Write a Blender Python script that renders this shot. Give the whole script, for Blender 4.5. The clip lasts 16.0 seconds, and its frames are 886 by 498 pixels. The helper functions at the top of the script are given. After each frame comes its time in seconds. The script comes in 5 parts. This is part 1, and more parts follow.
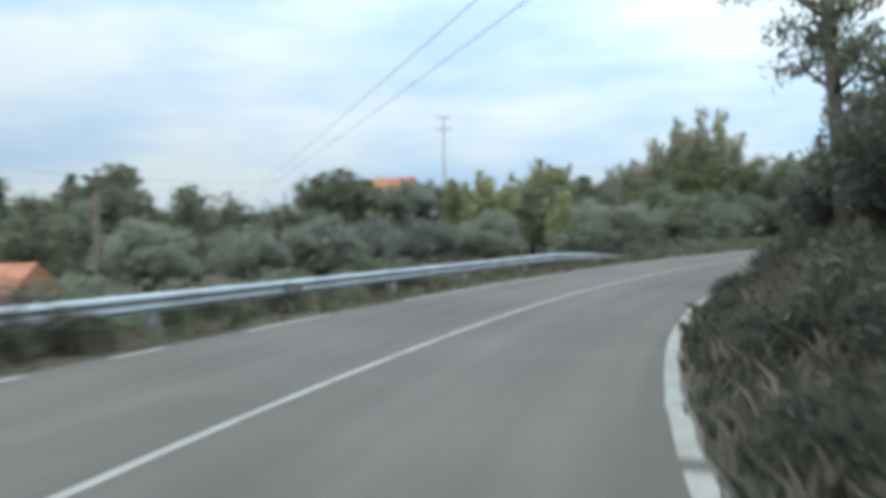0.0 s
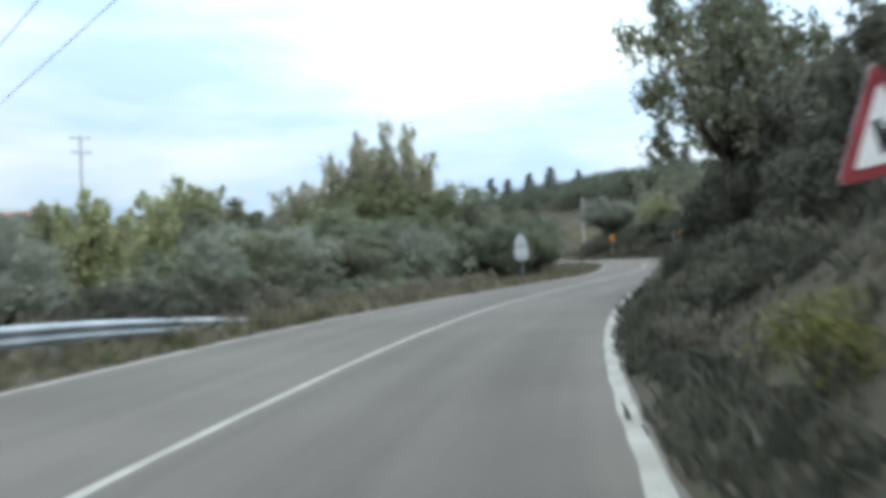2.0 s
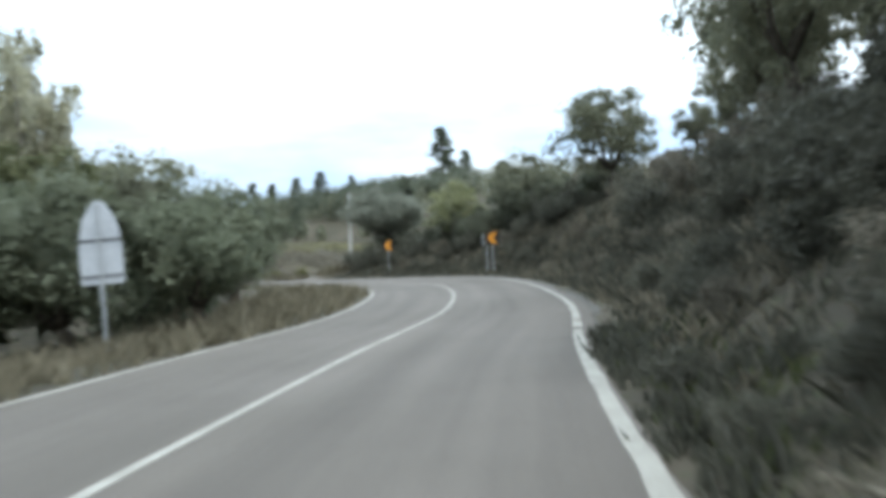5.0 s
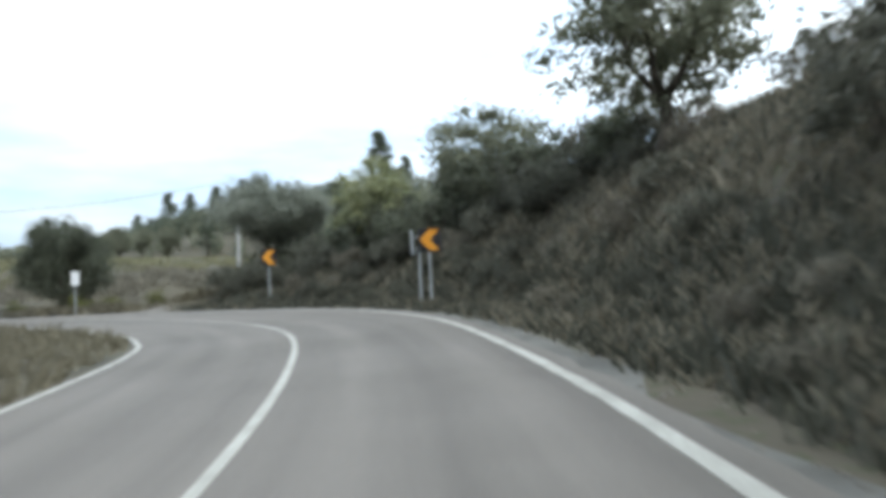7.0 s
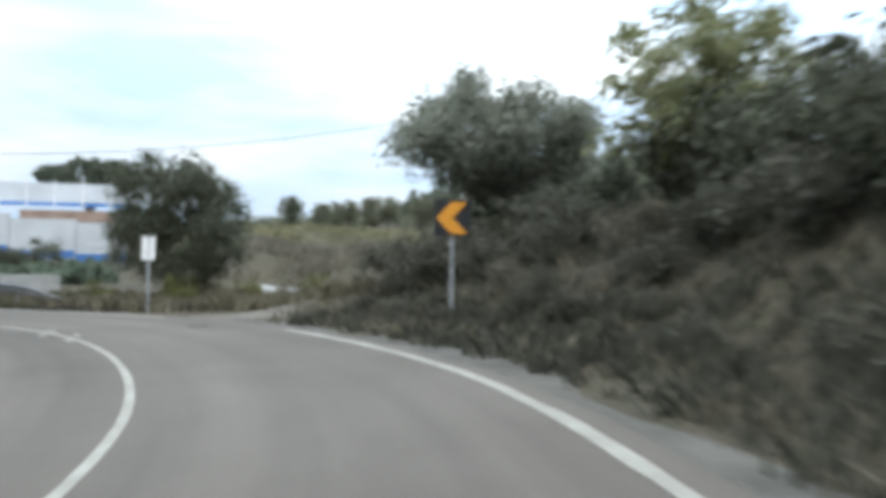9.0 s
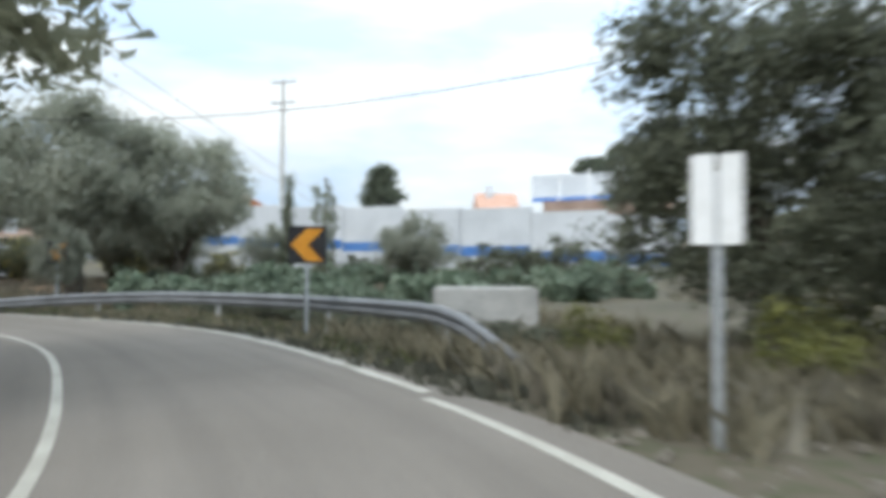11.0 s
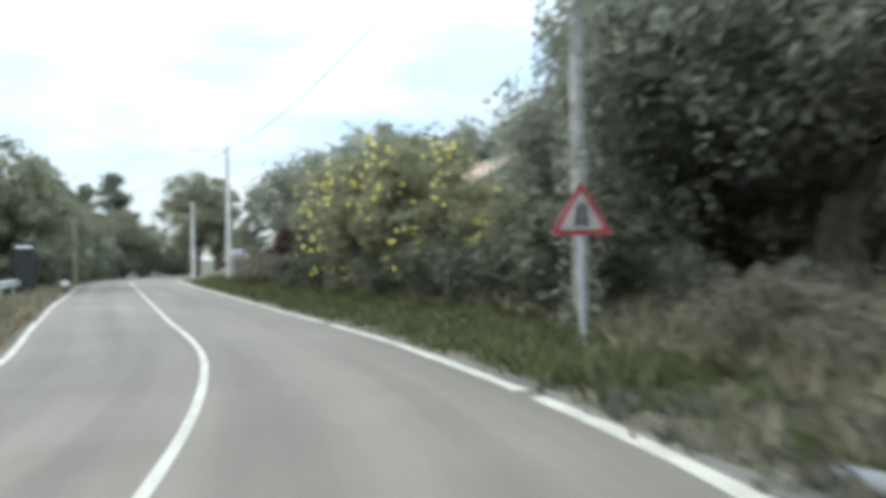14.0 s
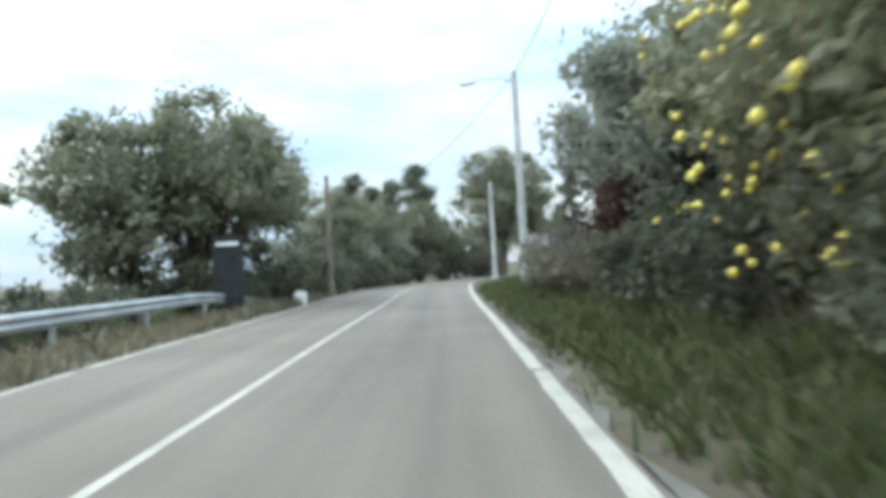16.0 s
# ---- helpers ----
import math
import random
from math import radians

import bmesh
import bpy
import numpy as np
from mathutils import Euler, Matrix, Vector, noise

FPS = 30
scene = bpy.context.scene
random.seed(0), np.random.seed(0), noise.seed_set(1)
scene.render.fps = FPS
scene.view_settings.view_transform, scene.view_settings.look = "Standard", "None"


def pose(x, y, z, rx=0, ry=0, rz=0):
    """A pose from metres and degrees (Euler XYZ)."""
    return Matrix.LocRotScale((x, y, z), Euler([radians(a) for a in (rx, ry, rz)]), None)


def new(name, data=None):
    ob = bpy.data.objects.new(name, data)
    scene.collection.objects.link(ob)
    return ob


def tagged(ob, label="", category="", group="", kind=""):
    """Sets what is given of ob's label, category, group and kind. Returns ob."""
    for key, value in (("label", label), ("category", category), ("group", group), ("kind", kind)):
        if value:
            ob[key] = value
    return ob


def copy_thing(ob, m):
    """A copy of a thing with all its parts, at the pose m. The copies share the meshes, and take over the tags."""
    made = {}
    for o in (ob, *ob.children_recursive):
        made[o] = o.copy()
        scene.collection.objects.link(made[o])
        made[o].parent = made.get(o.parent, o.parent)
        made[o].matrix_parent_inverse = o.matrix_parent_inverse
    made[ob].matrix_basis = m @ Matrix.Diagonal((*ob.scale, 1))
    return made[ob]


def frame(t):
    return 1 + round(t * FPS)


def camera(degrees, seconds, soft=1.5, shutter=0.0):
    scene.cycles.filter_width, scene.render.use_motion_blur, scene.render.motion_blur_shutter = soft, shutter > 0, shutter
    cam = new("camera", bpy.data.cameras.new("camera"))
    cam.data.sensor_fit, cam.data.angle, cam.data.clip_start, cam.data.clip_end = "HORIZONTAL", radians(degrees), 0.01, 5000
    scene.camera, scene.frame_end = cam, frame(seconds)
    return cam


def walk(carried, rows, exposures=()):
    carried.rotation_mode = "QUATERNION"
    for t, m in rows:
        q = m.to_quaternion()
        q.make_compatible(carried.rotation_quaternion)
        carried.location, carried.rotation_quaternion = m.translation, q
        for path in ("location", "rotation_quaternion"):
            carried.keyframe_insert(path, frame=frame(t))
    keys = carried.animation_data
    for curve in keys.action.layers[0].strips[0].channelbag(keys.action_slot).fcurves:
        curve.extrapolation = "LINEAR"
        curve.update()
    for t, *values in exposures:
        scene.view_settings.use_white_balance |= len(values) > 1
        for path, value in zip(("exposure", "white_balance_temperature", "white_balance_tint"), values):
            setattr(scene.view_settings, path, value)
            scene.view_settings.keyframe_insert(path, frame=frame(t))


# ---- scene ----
cam = camera(62.0, 16.0, soft=5.2, shutter=0.5)
walk(cam, [
    (0.0, pose(-0.166, 0.000, 0.020, 88.19, 1.38, 0.05)),
    (0.5, pose(0.749, 4.945, -0.202, 89.13, 1.35, -8.05)),
    (1.0, pose(2.135, 9.781, -0.387, 89.32, 1.78, -14.79)),
    (1.5, pose(3.888, 14.114, -0.513, 90.09, 2.04, -19.20)),
    (2.0, pose(5.900, 18.428, -0.583, 90.97, 2.28, -23.75)),
    (2.5, pose(8.128, 22.328, -0.597, 91.06, 1.75, -27.77)),
    (3.0, pose(10.576, 26.092, -0.600, 91.21, 1.85, -31.18)),
    (3.5, pose(13.145, 29.682, -0.617, 91.12, 1.88, -34.05)),
    (4.0, pose(15.894, 33.109, -0.630, 91.05, 2.43, -36.40)),
    (4.5, pose(18.665, 36.329, -0.636, 91.40, 2.22, -38.55)),
    (5.0, pose(21.677, 39.552, -0.629, 91.59, 2.15, -40.91)),
    (5.2, pose(22.861, 40.743, -0.621, 91.60, 2.06, -41.72)),
    (5.7, pose(25.904, 43.866, -0.580, 92.02, 1.91, -42.02)),
    (6.2, pose(29.079, 47.063, -0.510, 92.35, 1.97, -42.69)),
    (6.8, pose(33.094, 50.873, -0.395, 92.62, 2.33, -44.88)),
    (7.3, pose(36.551, 54.039, -0.282, 92.82, 2.89, -45.35)),
    (7.5, pose(37.919, 55.363, -0.235, 92.90, 3.17, -43.92)),
    (8.0, pose(41.160, 59.083, -0.036, 92.86, 1.44, -39.25)),
    (8.5, pose(43.869, 62.925, 0.081, 92.10, 0.15, -32.84)),
    (9.0, pose(46.068, 67.173, 0.103, 91.75, -0.28, -23.82)),
    (9.5, pose(47.323, 71.249, 0.104, 91.69, -0.55, -13.46)),
    (10.0, pose(47.781, 75.411, 0.110, 91.56, -0.24, -2.24)),
    (10.2, pose(47.707, 76.921, 0.114, 91.41, -0.13, 2.18)),
    (10.7, pose(47.148, 80.779, 0.136, 91.91, -0.27, 11.41)),
    (11.2, pose(45.930, 84.525, 0.166, 91.82, -0.41, 21.10)),
    (11.8, pose(43.535, 88.586, 0.185, 91.51, -0.60, 34.70)),
    (12.3, pose(40.774, 91.510, 0.158, 90.61, -0.78, 46.18)),
    (12.5, pose(39.469, 92.577, 0.140, 90.63, -0.66, 49.92)),
    (13.0, pose(35.941, 95.051, 0.147, 91.24, 0.20, 60.83)),
    (13.5, pose(31.285, 96.877, 0.130, 91.37, 0.93, 69.66)),
    (14.0, pose(26.788, 98.089, 0.086, 91.34, 1.13, 78.36)),
    (14.5, pose(22.486, 98.682, 0.107, 91.72, 0.89, 86.26)),
    (15.0, pose(18.098, 98.786, 0.098, 91.47, 1.27, 93.84)),
    (15.5, pose(14.262, 98.378, 0.067, 91.91, 2.61, 99.16)),
    (16.0, pose(10.769, 97.801, 0.033, 92.00, 3.08, 103.27)),
], exposures=[(0.0, -0.18, 5980, 5), (2.0, -0.07, 6040, 6), (3.0, 0.06, 6090, 6), (5.0, 0.16, 6140, 7), (9.0, 0.07, 6260, 9), (12.3, 0.46, 6480, 9), (13.2, 0.62, 6400, 8), (14.2, 0.62, 6280, 6), (16.0, 0.52, 6150, 4)])

# ---------------------------------------------------------------- sky and sun
SUN_EL, SUN_AZ = 48.0, 200.0
world = bpy.data.worlds.new("overcast_sky")
scene.world = world
world.use_nodes = True
wn, wl = world.node_tree.nodes, world.node_tree.links
wn.clear()
w_out = wn.new("ShaderNodeOutputWorld")
w_bg = wn.new("ShaderNodeBackground")
w_sky = wn.new("ShaderNodeTexSky")
w_sky.sky_type = "NISHITA"
w_sky.sun_disc = False
w_sky.sun_elevation = radians(SUN_EL)
w_sky.sun_rotation = radians(SUN_AZ)
w_sky.dust_density = 2.0
w_tc = wn.new("ShaderNodeTexCoord")
w_sep = wn.new("ShaderNodeSeparateXYZ")
w_map = wn.new("ShaderNodeMapping")
w_map.inputs["Scale"].default_value = (1.6, 1.6, 6.5)
w_noise = wn.new("ShaderNodeTexNoise")
w_noise.inputs["Scale"].default_value = 1.7
w_noise.inputs["Detail"].default_value = 6.0
w_noise.inputs["Roughness"].default_value = 0.52
w_ramp = wn.new("ShaderNodeValToRGB")
w_ramp.color_ramp.elements[0].position = 0.36
w_ramp.color_ramp.elements[0].color = (0.60, 0.775, 0.985, 1)
w_ramp.color_ramp.elements[1].position = 0.60
w_ramp.color_ramp.elements[1].color = (0.93, 0.985, 1.0, 1)
w_el = wn.new("ShaderNodeMapRange")
w_el.inputs["From Min"].default_value = 0.0
w_el.inputs["From Max"].default_value = 0.9
w_el.inputs["To Min"].default_value = 0.90
w_el.inputs["To Max"].default_value = 2.6
# the cloud is brighter towards the east
w_side = wn.new("ShaderNodeMath")
w_side.operation = "MULTIPLY_ADD"
w_side.inputs[1].default_value, w_side.inputs[2].default_value = 0.28, 1.0
w_both = wn.new("ShaderNodeMath")
w_both.operation = "MULTIPLY"
w_mul = wn.new("ShaderNodeMixRGB")
w_mul.blend_type = "MULTIPLY"
w_mul.inputs[0].default_value = 1.0
w_skys = wn.new("ShaderNodeMixRGB")
w_skys.blend_type = "MULTIPLY"
w_skys.inputs[0].default_value = 1.0
w_skys.inputs[2].default_value = (0.07, 0.07, 0.07, 1)
w_add = wn.new("ShaderNodeMixRGB")
w_add.inputs[0].default_value = 0.9
wl.new(w_tc.outputs["Generated"], w_sep.inputs[0])
wl.new(w_tc.outputs["Generated"], w_map.inputs["Vector"])
wl.new(w_map.outputs[0], w_noise.inputs["Vector"])
wl.new(w_noise.outputs["Fac"], w_ramp.inputs[0])
wl.new(w_sep.outputs["Z"], w_el.inputs["Value"])
wl.new(w_ramp.outputs[0], w_mul.inputs[1])
wl.new(w_sep.outputs["X"], w_side.inputs[0])
wl.new(w_el.outputs[0], w_both.inputs[0])
wl.new(w_side.outputs[0], w_both.inputs[1])
wl.new(w_both.outputs[0], w_mul.inputs[2])
wl.new(w_sky.outputs[0], w_skys.inputs[1])
wl.new(w_skys.outputs[0], w_add.inputs[1])
wl.new(w_mul.outputs[0], w_add.inputs[2])
wl.new(w_add.outputs[0], w_bg.inputs["Color"])
wl.new(w_bg.outputs[0], w_out.inputs[0])
w_bg.inputs["Strength"].default_value = 1.0

sun = new("sun", bpy.data.lights.new("sun", "SUN"))
sun.data.energy = 1.5
sun.data.angle = radians(25)
sun.data.color = (1.0, 0.97, 0.93)
sun.rotation_euler = (radians(90 - SUN_EL), 0, radians(180 - SUN_AZ))


# ---------------------------------------------------------------- materials
def principled(name, rough=0.8, metal=0.0, spec=0.3):
    m = bpy.data.materials.new(name)
    m.use_nodes = True
    b = m.node_tree.nodes["Principled BSDF"]
    b.inputs["Roughness"].default_value = rough
    b.inputs["Metallic"].default_value = metal
    b.inputs["Specular IOR Level"].default_value = spec
    return m, m.node_tree.nodes, m.node_tree.links, b


def surface(name, a, b, scale=3.0, fine=40.0, rough=0.8, metal=0.0, bump=0.2, spec=0.3, lo=0.35, hi=0.65, c=None, obj_var=0.0):
    """Two colours mixed by coarse noise, a third by fine noise, relief from the fine noise; in metres."""
    m, n, l, bs = principled(name, rough, metal, spec)
    tc = n.new("ShaderNodeTexCoord")
    geo = n.new("ShaderNodeNewGeometry")
    n1 = n.new("ShaderNodeTexNoise")
    n1.inputs["Scale"].default_value = scale
    n1.inputs["Detail"].default_value = 5
    n2 = n.new("ShaderNodeTexNoise")
    n2.inputs["Scale"].default_value = fine
    n2.inputs["Detail"].default_value = 3
    for k in (n1, n2):
        l.new(geo.outputs["Position"], k.inputs["Vector"])
    r1 = n.new("ShaderNodeValToRGB")
    r1.color_ramp.elements[0].position, r1.color_ramp.elements[1].position = lo, hi
    r1.color_ramp.elements[0].color, r1.color_ramp.elements[1].color = (*a, 1), (*b, 1)
    l.new(n1.outputs["Fac"], r1.inputs[0])
    mix = n.new("ShaderNodeMixRGB")
    mix.blend_type = "OVERLAY" if c is None else "MIX"
    if c is None:
        mix.inputs[0].default_value = 0.35
        l.new(r1.outputs[0], mix.inputs[1])
        l.new(n2.outputs["Fac"], mix.inputs[2])
    else:
        r2 = n.new("ShaderNodeValToRGB")
        r2.color_ramp.elements[0].position, r2.color_ramp.elements[1].position = 0.5, 0.68
        l.new(n2.outputs["Fac"], r2.inputs[0])
        l.new(r2.outputs[0], mix.inputs[0])
        l.new(r1.outputs[0], mix.inputs[1])
        mix.inputs[2].default_value = (*c, 1)
    l.new(mix.outputs[0], bs.inputs["Base Color"])
    bp = n.new("ShaderNodeBump")
    bp.inputs["Strength"].default_value = bump
    bp.inputs["Distance"].default_value = 0.02
    l.new(n2.outputs["Fac"], bp.inputs["Height"])
    l.new(bp.outputs[0], bs.inputs["Normal"])
    return m


def leaf(name, a, b, c, trans=0.25, rough=0.6):
    """Leaves: colour by the random of the leaf and of the plant, a little light through them."""
    m, n, l, bs = principled(name, rough, 0, 0.25)
    geo, oi = n.new("ShaderNodeNewGeometry"), n.new("ShaderNodeObjectInfo")
    ns = n.new("ShaderNodeTexNoise")
    ns.inputs["Scale"].default_value = 1.3
    l.new(geo.outputs["Position"], ns.inputs["Vector"])
    r = n.new("ShaderNodeValToRGB")
    r.color_ramp.elements[0].color, r.color_ramp.elements[1].color = (*a, 1), (*c, 1)
    e = r.color_ramp.elements.new(0.5)
    e.color = (*b, 1)
    r.color_ramp.elements[0].position, r.color_ramp.elements[2].position = 0.15, 0.9
    ad = n.new("ShaderNodeMath")
    ad.operation = "MULTIPLY_ADD"
    ad.inputs[1].default_value = 0.45
    l.new(geo.outputs["Random Per Island"], ad.inputs[0])
    sc = n.new("ShaderNodeMath")
    sc.operation = "MULTIPLY_ADD"
    sc.inputs[1].default_value, sc.inputs[2].default_value = 0.9, -0.15
    l.new(ns.outputs["Fac"], sc.inputs[0])
    l.new(sc.outputs[0], ad.inputs[2])
    l.new(ad.outputs[0], r.inputs[0])
    hs = n.new("ShaderNodeHueSaturation")
    mr = n.new("ShaderNodeMapRange")
    mr.inputs["To Min"].default_value, mr.inputs["To Max"].default_value = 0.78, 1.2
    l.new(oi.outputs["Random"], mr.inputs["Value"])
    l.new(mr.outputs[0], hs.inputs["Value"])
    l.new(r.outputs[0], hs.inputs["Color"])
    l.new(hs.outputs[0], bs.inputs["Base Color"])
    tr = n.new("ShaderNodeBsdfTranslucent")
    l.new(hs.outputs[0], tr.inputs["Color"])
    mx = n.new("ShaderNodeMixShader")
    mx.inputs[0].default_value = trans
    l.new(bs.outputs[0], mx.inputs[1])
    l.new(tr.outputs[0], mx.inputs[2])
    l.new(mx.outputs[0], n["Material Output"].inputs[0])
    return m


def asphalt():
    """Worn asphalt: grain, faint patches, and wheel tracks polished along the road (UV: station, offset)."""
    m = surface("asphalt", (0.125, 0.109, 0.090), (0.151, 0.132, 0.111), 0.35, 60, 0.8, bump=0.3)
    n, l = m.node_tree.nodes, m.node_tree.links
    b = n["Principled BSDF"]
    uv = n.new("ShaderNodeUVMap")
    mp = n.new("ShaderNodeMapping")
    mp.inputs["Scale"].default_value = (0.035, 0.9, 1.0)
    ns = n.new("ShaderNodeTexNoise")
    ns.inputs["Scale"].default_value = 1.6
    ns.inputs["Detail"].default_value = 4
    mr = n.new("ShaderNodeMapRange")
    mr.inputs["From Min"].default_value, mr.inputs["From Max"].default_value = 0.3, 0.7
    mr.inputs["To Min"].default_value, mr.inputs["To Max"].default_value = 0.80, 1.18
    mx = n.new("ShaderNodeMixRGB")
    mx.blend_type = "MULTIPLY"
    mx.inputs[0].default_value = 1.0
    old = b.inputs["Base Color"].links[0].from_socket
    l.new(uv.outputs[0], mp.inputs["Vector"])
    l.new(mp.outputs[0], ns.inputs["Vector"])
    l.new(ns.outputs["Fac"], mr.inputs["Value"])
    l.new(old, mx.inputs[1])
    l.new(mr.outputs[0], mx.inputs[2])
    l.new(mx.outputs[0], b.inputs["Base Color"])
    return m


M_ASPHALT = asphalt()
M_TAR = surface("tar_repair", (0.062, 0.058, 0.054), (0.085, 0.080, 0.073), 3, 50, 0.75, bump=0.3)
M_LINE = surface("road_paint", (0.295, 0.278, 0.235), (0.41, 0.39, 0.338), 2.2, 30, 0.7, bump=0.2, c=(0.28, 0.262, 0.222))
M_GROUND = surface("dry_ground", (0.058, 0.050, 0.035), (0.100, 0.083, 0.057), 0.28, 5.0, 0.95, bump=0.6, c=(0.055, 0.058, 0.028))
M_TRACK = surface("dirt_track", (0.13, 0.113, 0.092), (0.20, 0.178, 0.148), 0.8, 14, 0.95, bump=0.5)
M_SIDEROAD = surface("pale_side_road", (0.26, 0.255, 0.24), (0.36, 0.35, 0.33), 0.9, 18, 0.9, bump=0.3)
M_SOIL = surface("garden_soil", (0.165, 0.112, 0.068), (0.25, 0.165, 0.10), 0.7, 9, 0.95, bump=0.6)
M_SHOULDER = surface("gravel_shoulder", (0.085, 0.08, 0.068), (0.145, 0.137, 0.118), 1.2, 22, 0.95, bump=0.6)
M_GALV = surface("galvanised_steel", (0.36, 0.38, 0.39), (0.50, 0.52, 0.53), 1.5, 18, 0.5, 0.55, bump=0.05)
M_RAILDARK = surface("weathered_steel", (0.15, 0.153, 0.158), (0.215, 0.22, 0.228), 1.2, 14, 0.75, 0.15, bump=0.1)
M_ALU = surface("aluminium_sheet", (0.50, 0.52, 0.54), (0.58, 0.60, 0.62), 3, 24, 0.45, 0.3, bump=0.03)
M_WHITE = surface("white_sheeting", (0.72, 0.72, 0.70), (0.80, 0.80, 0.79), 4, 30, 0.4, bump=0.02)
M_RED = surface("red_sheeting", (0.42, 0.035, 0.03), (0.52, 0.05, 0.04), 4, 30, 0.4, bump=0.02)
M_FADED = surface("faded_sheeting", (0.22, 0.21, 0.20), (0.34, 0.32, 0.30), 3, 14, 0.7, bump=0.05)
M_REDOLD = surface("faded_red_sheeting", (0.20, 0.03, 0.035), (0.30, 0.05, 0.055), 3, 14, 0.7, bump=0.05)
M_BLACK = surface("black_sheeting", (0.015, 0.015, 0.016), (0.028, 0.028, 0.03), 4, 30, 0.5, bump=0.02)
M_ORANGE = surface("amber_sheeting", (0.60, 0.238, 0.018), (0.68, 0.295, 0.035), 4, 30, 0.45, bump=0.02)
M_CONC = surface("concrete", (0.36, 0.355, 0.335), (0.50, 0.49, 0.46), 1.6, 26, 0.9, bump=0.3)
M_OLDPOLE = surface("stained_concrete", (0.21, 0.205, 0.19), (0.36, 0.35, 0.33), 2.4, 22, 0.9, bump=0.3)
M_WOODPOLE = surface("weathered_wood", (0.14, 0.115, 0.09), (0.24, 0.20, 0.16), 3, 40, 0.9, bump=0.4)
M_BARK = surface("bark", (0.045, 0.038, 0.030), (0.11, 0.095, 0.075), 4, 26, 0.95, bump=0.9)
M_BARKGREY = surface("grey_brown_bark", (0.10, 0.085, 0.07), (0.18, 0.155, 0.13), 3, 22, 0.9, bump=0.6)
M_BARKPALE = surface("pale_bark", (0.20, 0.18, 0.15), (0.34, 0.31, 0.27), 3, 22, 0.9, bump=0.6)
M_CABLE = surface("black_cable", (0.02, 0.02, 0.022), (0.035, 0.035, 0.038), 5, 40, 0.6)
M_WALLWHITE = surface("white_render", (0.47, 0.485, 0.50), (0.57, 0.585, 0.60), 0.6, 18, 0.9, bump=0.1)
M_WALLYEL = surface("yellow_render", (0.62, 0.50, 0.16), (0.70, 0.58, 0.22), 0.8, 18, 0.9, bump=0.1)
M_BLUE = surface("blue_paint", (0.06, 0.16, 0.40), (0.085, 0.20, 0.46), 1.0, 18, 0.7, bump=0.05)
M_TILEBROWN = surface("old_brown_tiles", (0.24, 0.165, 0.125), (0.34, 0.245, 0.195), 1.5, 9, 0.85, bump=0.4)
M_TILE = surface("clay_roof_tiles", (0.33, 0.125, 0.07), (0.45, 0.20, 0.115), 1.5, 9, 0.85, bump=0.4)
M_TILEPALE = surface("bleached_roof_tiles", (0.42, 0.245, 0.175), (0.52, 0.33, 0.25), 1.5, 9, 0.85, bump=0.4)
M_GLASS = surface("dark_window_glass", (0.02, 0.025, 0.03), (0.04, 0.05, 0.06), 2, 9, 0.15, spec=0.5, bump=0.0)
L_OLIVE = leaf("olive_leaves", (0.229, 0.242, 0.187), (0.266, 0.276, 0.217), (0.319, 0.322, 0.262), 0.42)
# the olive leaf colours at roughly 0.7 of their value, and greener
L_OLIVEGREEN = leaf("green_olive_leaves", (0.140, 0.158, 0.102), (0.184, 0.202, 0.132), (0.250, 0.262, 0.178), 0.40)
L_YELLOWING = leaf("yellowing_broad_leaves", (0.112, 0.128, 0.066), (0.165, 0.177, 0.088), (0.245, 0.245, 0.125), 0.40)
L_OAK = leaf("dark_oak_leaves", (0.147, 0.153, 0.102), (0.194, 0.198, 0.132), (0.267, 0.268, 0.183), 0.42)
L_PINE = leaf("pine_needles", (0.076, 0.091, 0.064), (0.127, 0.143, 0.099), (0.203, 0.220, 0.154), 0.38)
L_POPLAR = leaf("yellowing_poplar_leaves", (0.207, 0.223, 0.104), (0.337, 0.347, 0.174), (0.478, 0.475, 0.298), 0.40)
L_POPPALE = leaf("pale_poplar_leaves", (0.36, 0.35, 0.24), (0.52, 0.50, 0.36), (0.66, 0.64, 0.50), 0.55)
L_SCRUB = leaf("dark_scrub_leaves", (0.086, 0.086, 0.064), (0.119, 0.117, 0.088), (0.170, 0.166, 0.126), 0.38)
L_DRY = leaf("dry_scrub_leaves", (0.132, 0.118, 0.090), (0.192, 0.172, 0.130), (0.272, 0.246, 0.188), 0.38)
L_LEMON = leaf("glossy_citrus_leaves", (0.133, 0.138, 0.082), (0.191, 0.190, 0.112), (0.276, 0.261, 0.161), 0.38)
L_RED = leaf("red_brown_leaves", (0.055, 0.030, 0.025), (0.090, 0.046, 0.038), (0.14, 0.08, 0.06))
L_GRASSDRY = leaf("dry_grass", (0.128, 0.112, 0.072), (0.232, 0.203, 0.137), (0.360, 0.322, 0.226), 0.38)
L_BUSH = leaf("dark_bush_leaves", (0.060, 0.064, 0.044), (0.103, 0.110, 0.074), (0.154, 0.162, 0.111), 0.38)
L_BANKGRASS = leaf("bank_grass", (0.128, 0.114, 0.082), (0.196, 0.172, 0.124), (0.272, 0.242, 0.178), 0.35)
L_MEADOW = leaf("meadow_grass", (0.113, 0.110, 0.060), (0.185, 0.175, 0.098), (0.278, 0.250, 0.153), 0.3)
L_GRASS = leaf("green_grass", (0.072, 0.084, 0.037), (0.110, 0.123, 0.053), (0.170, 0.170, 0.078), 0.35)
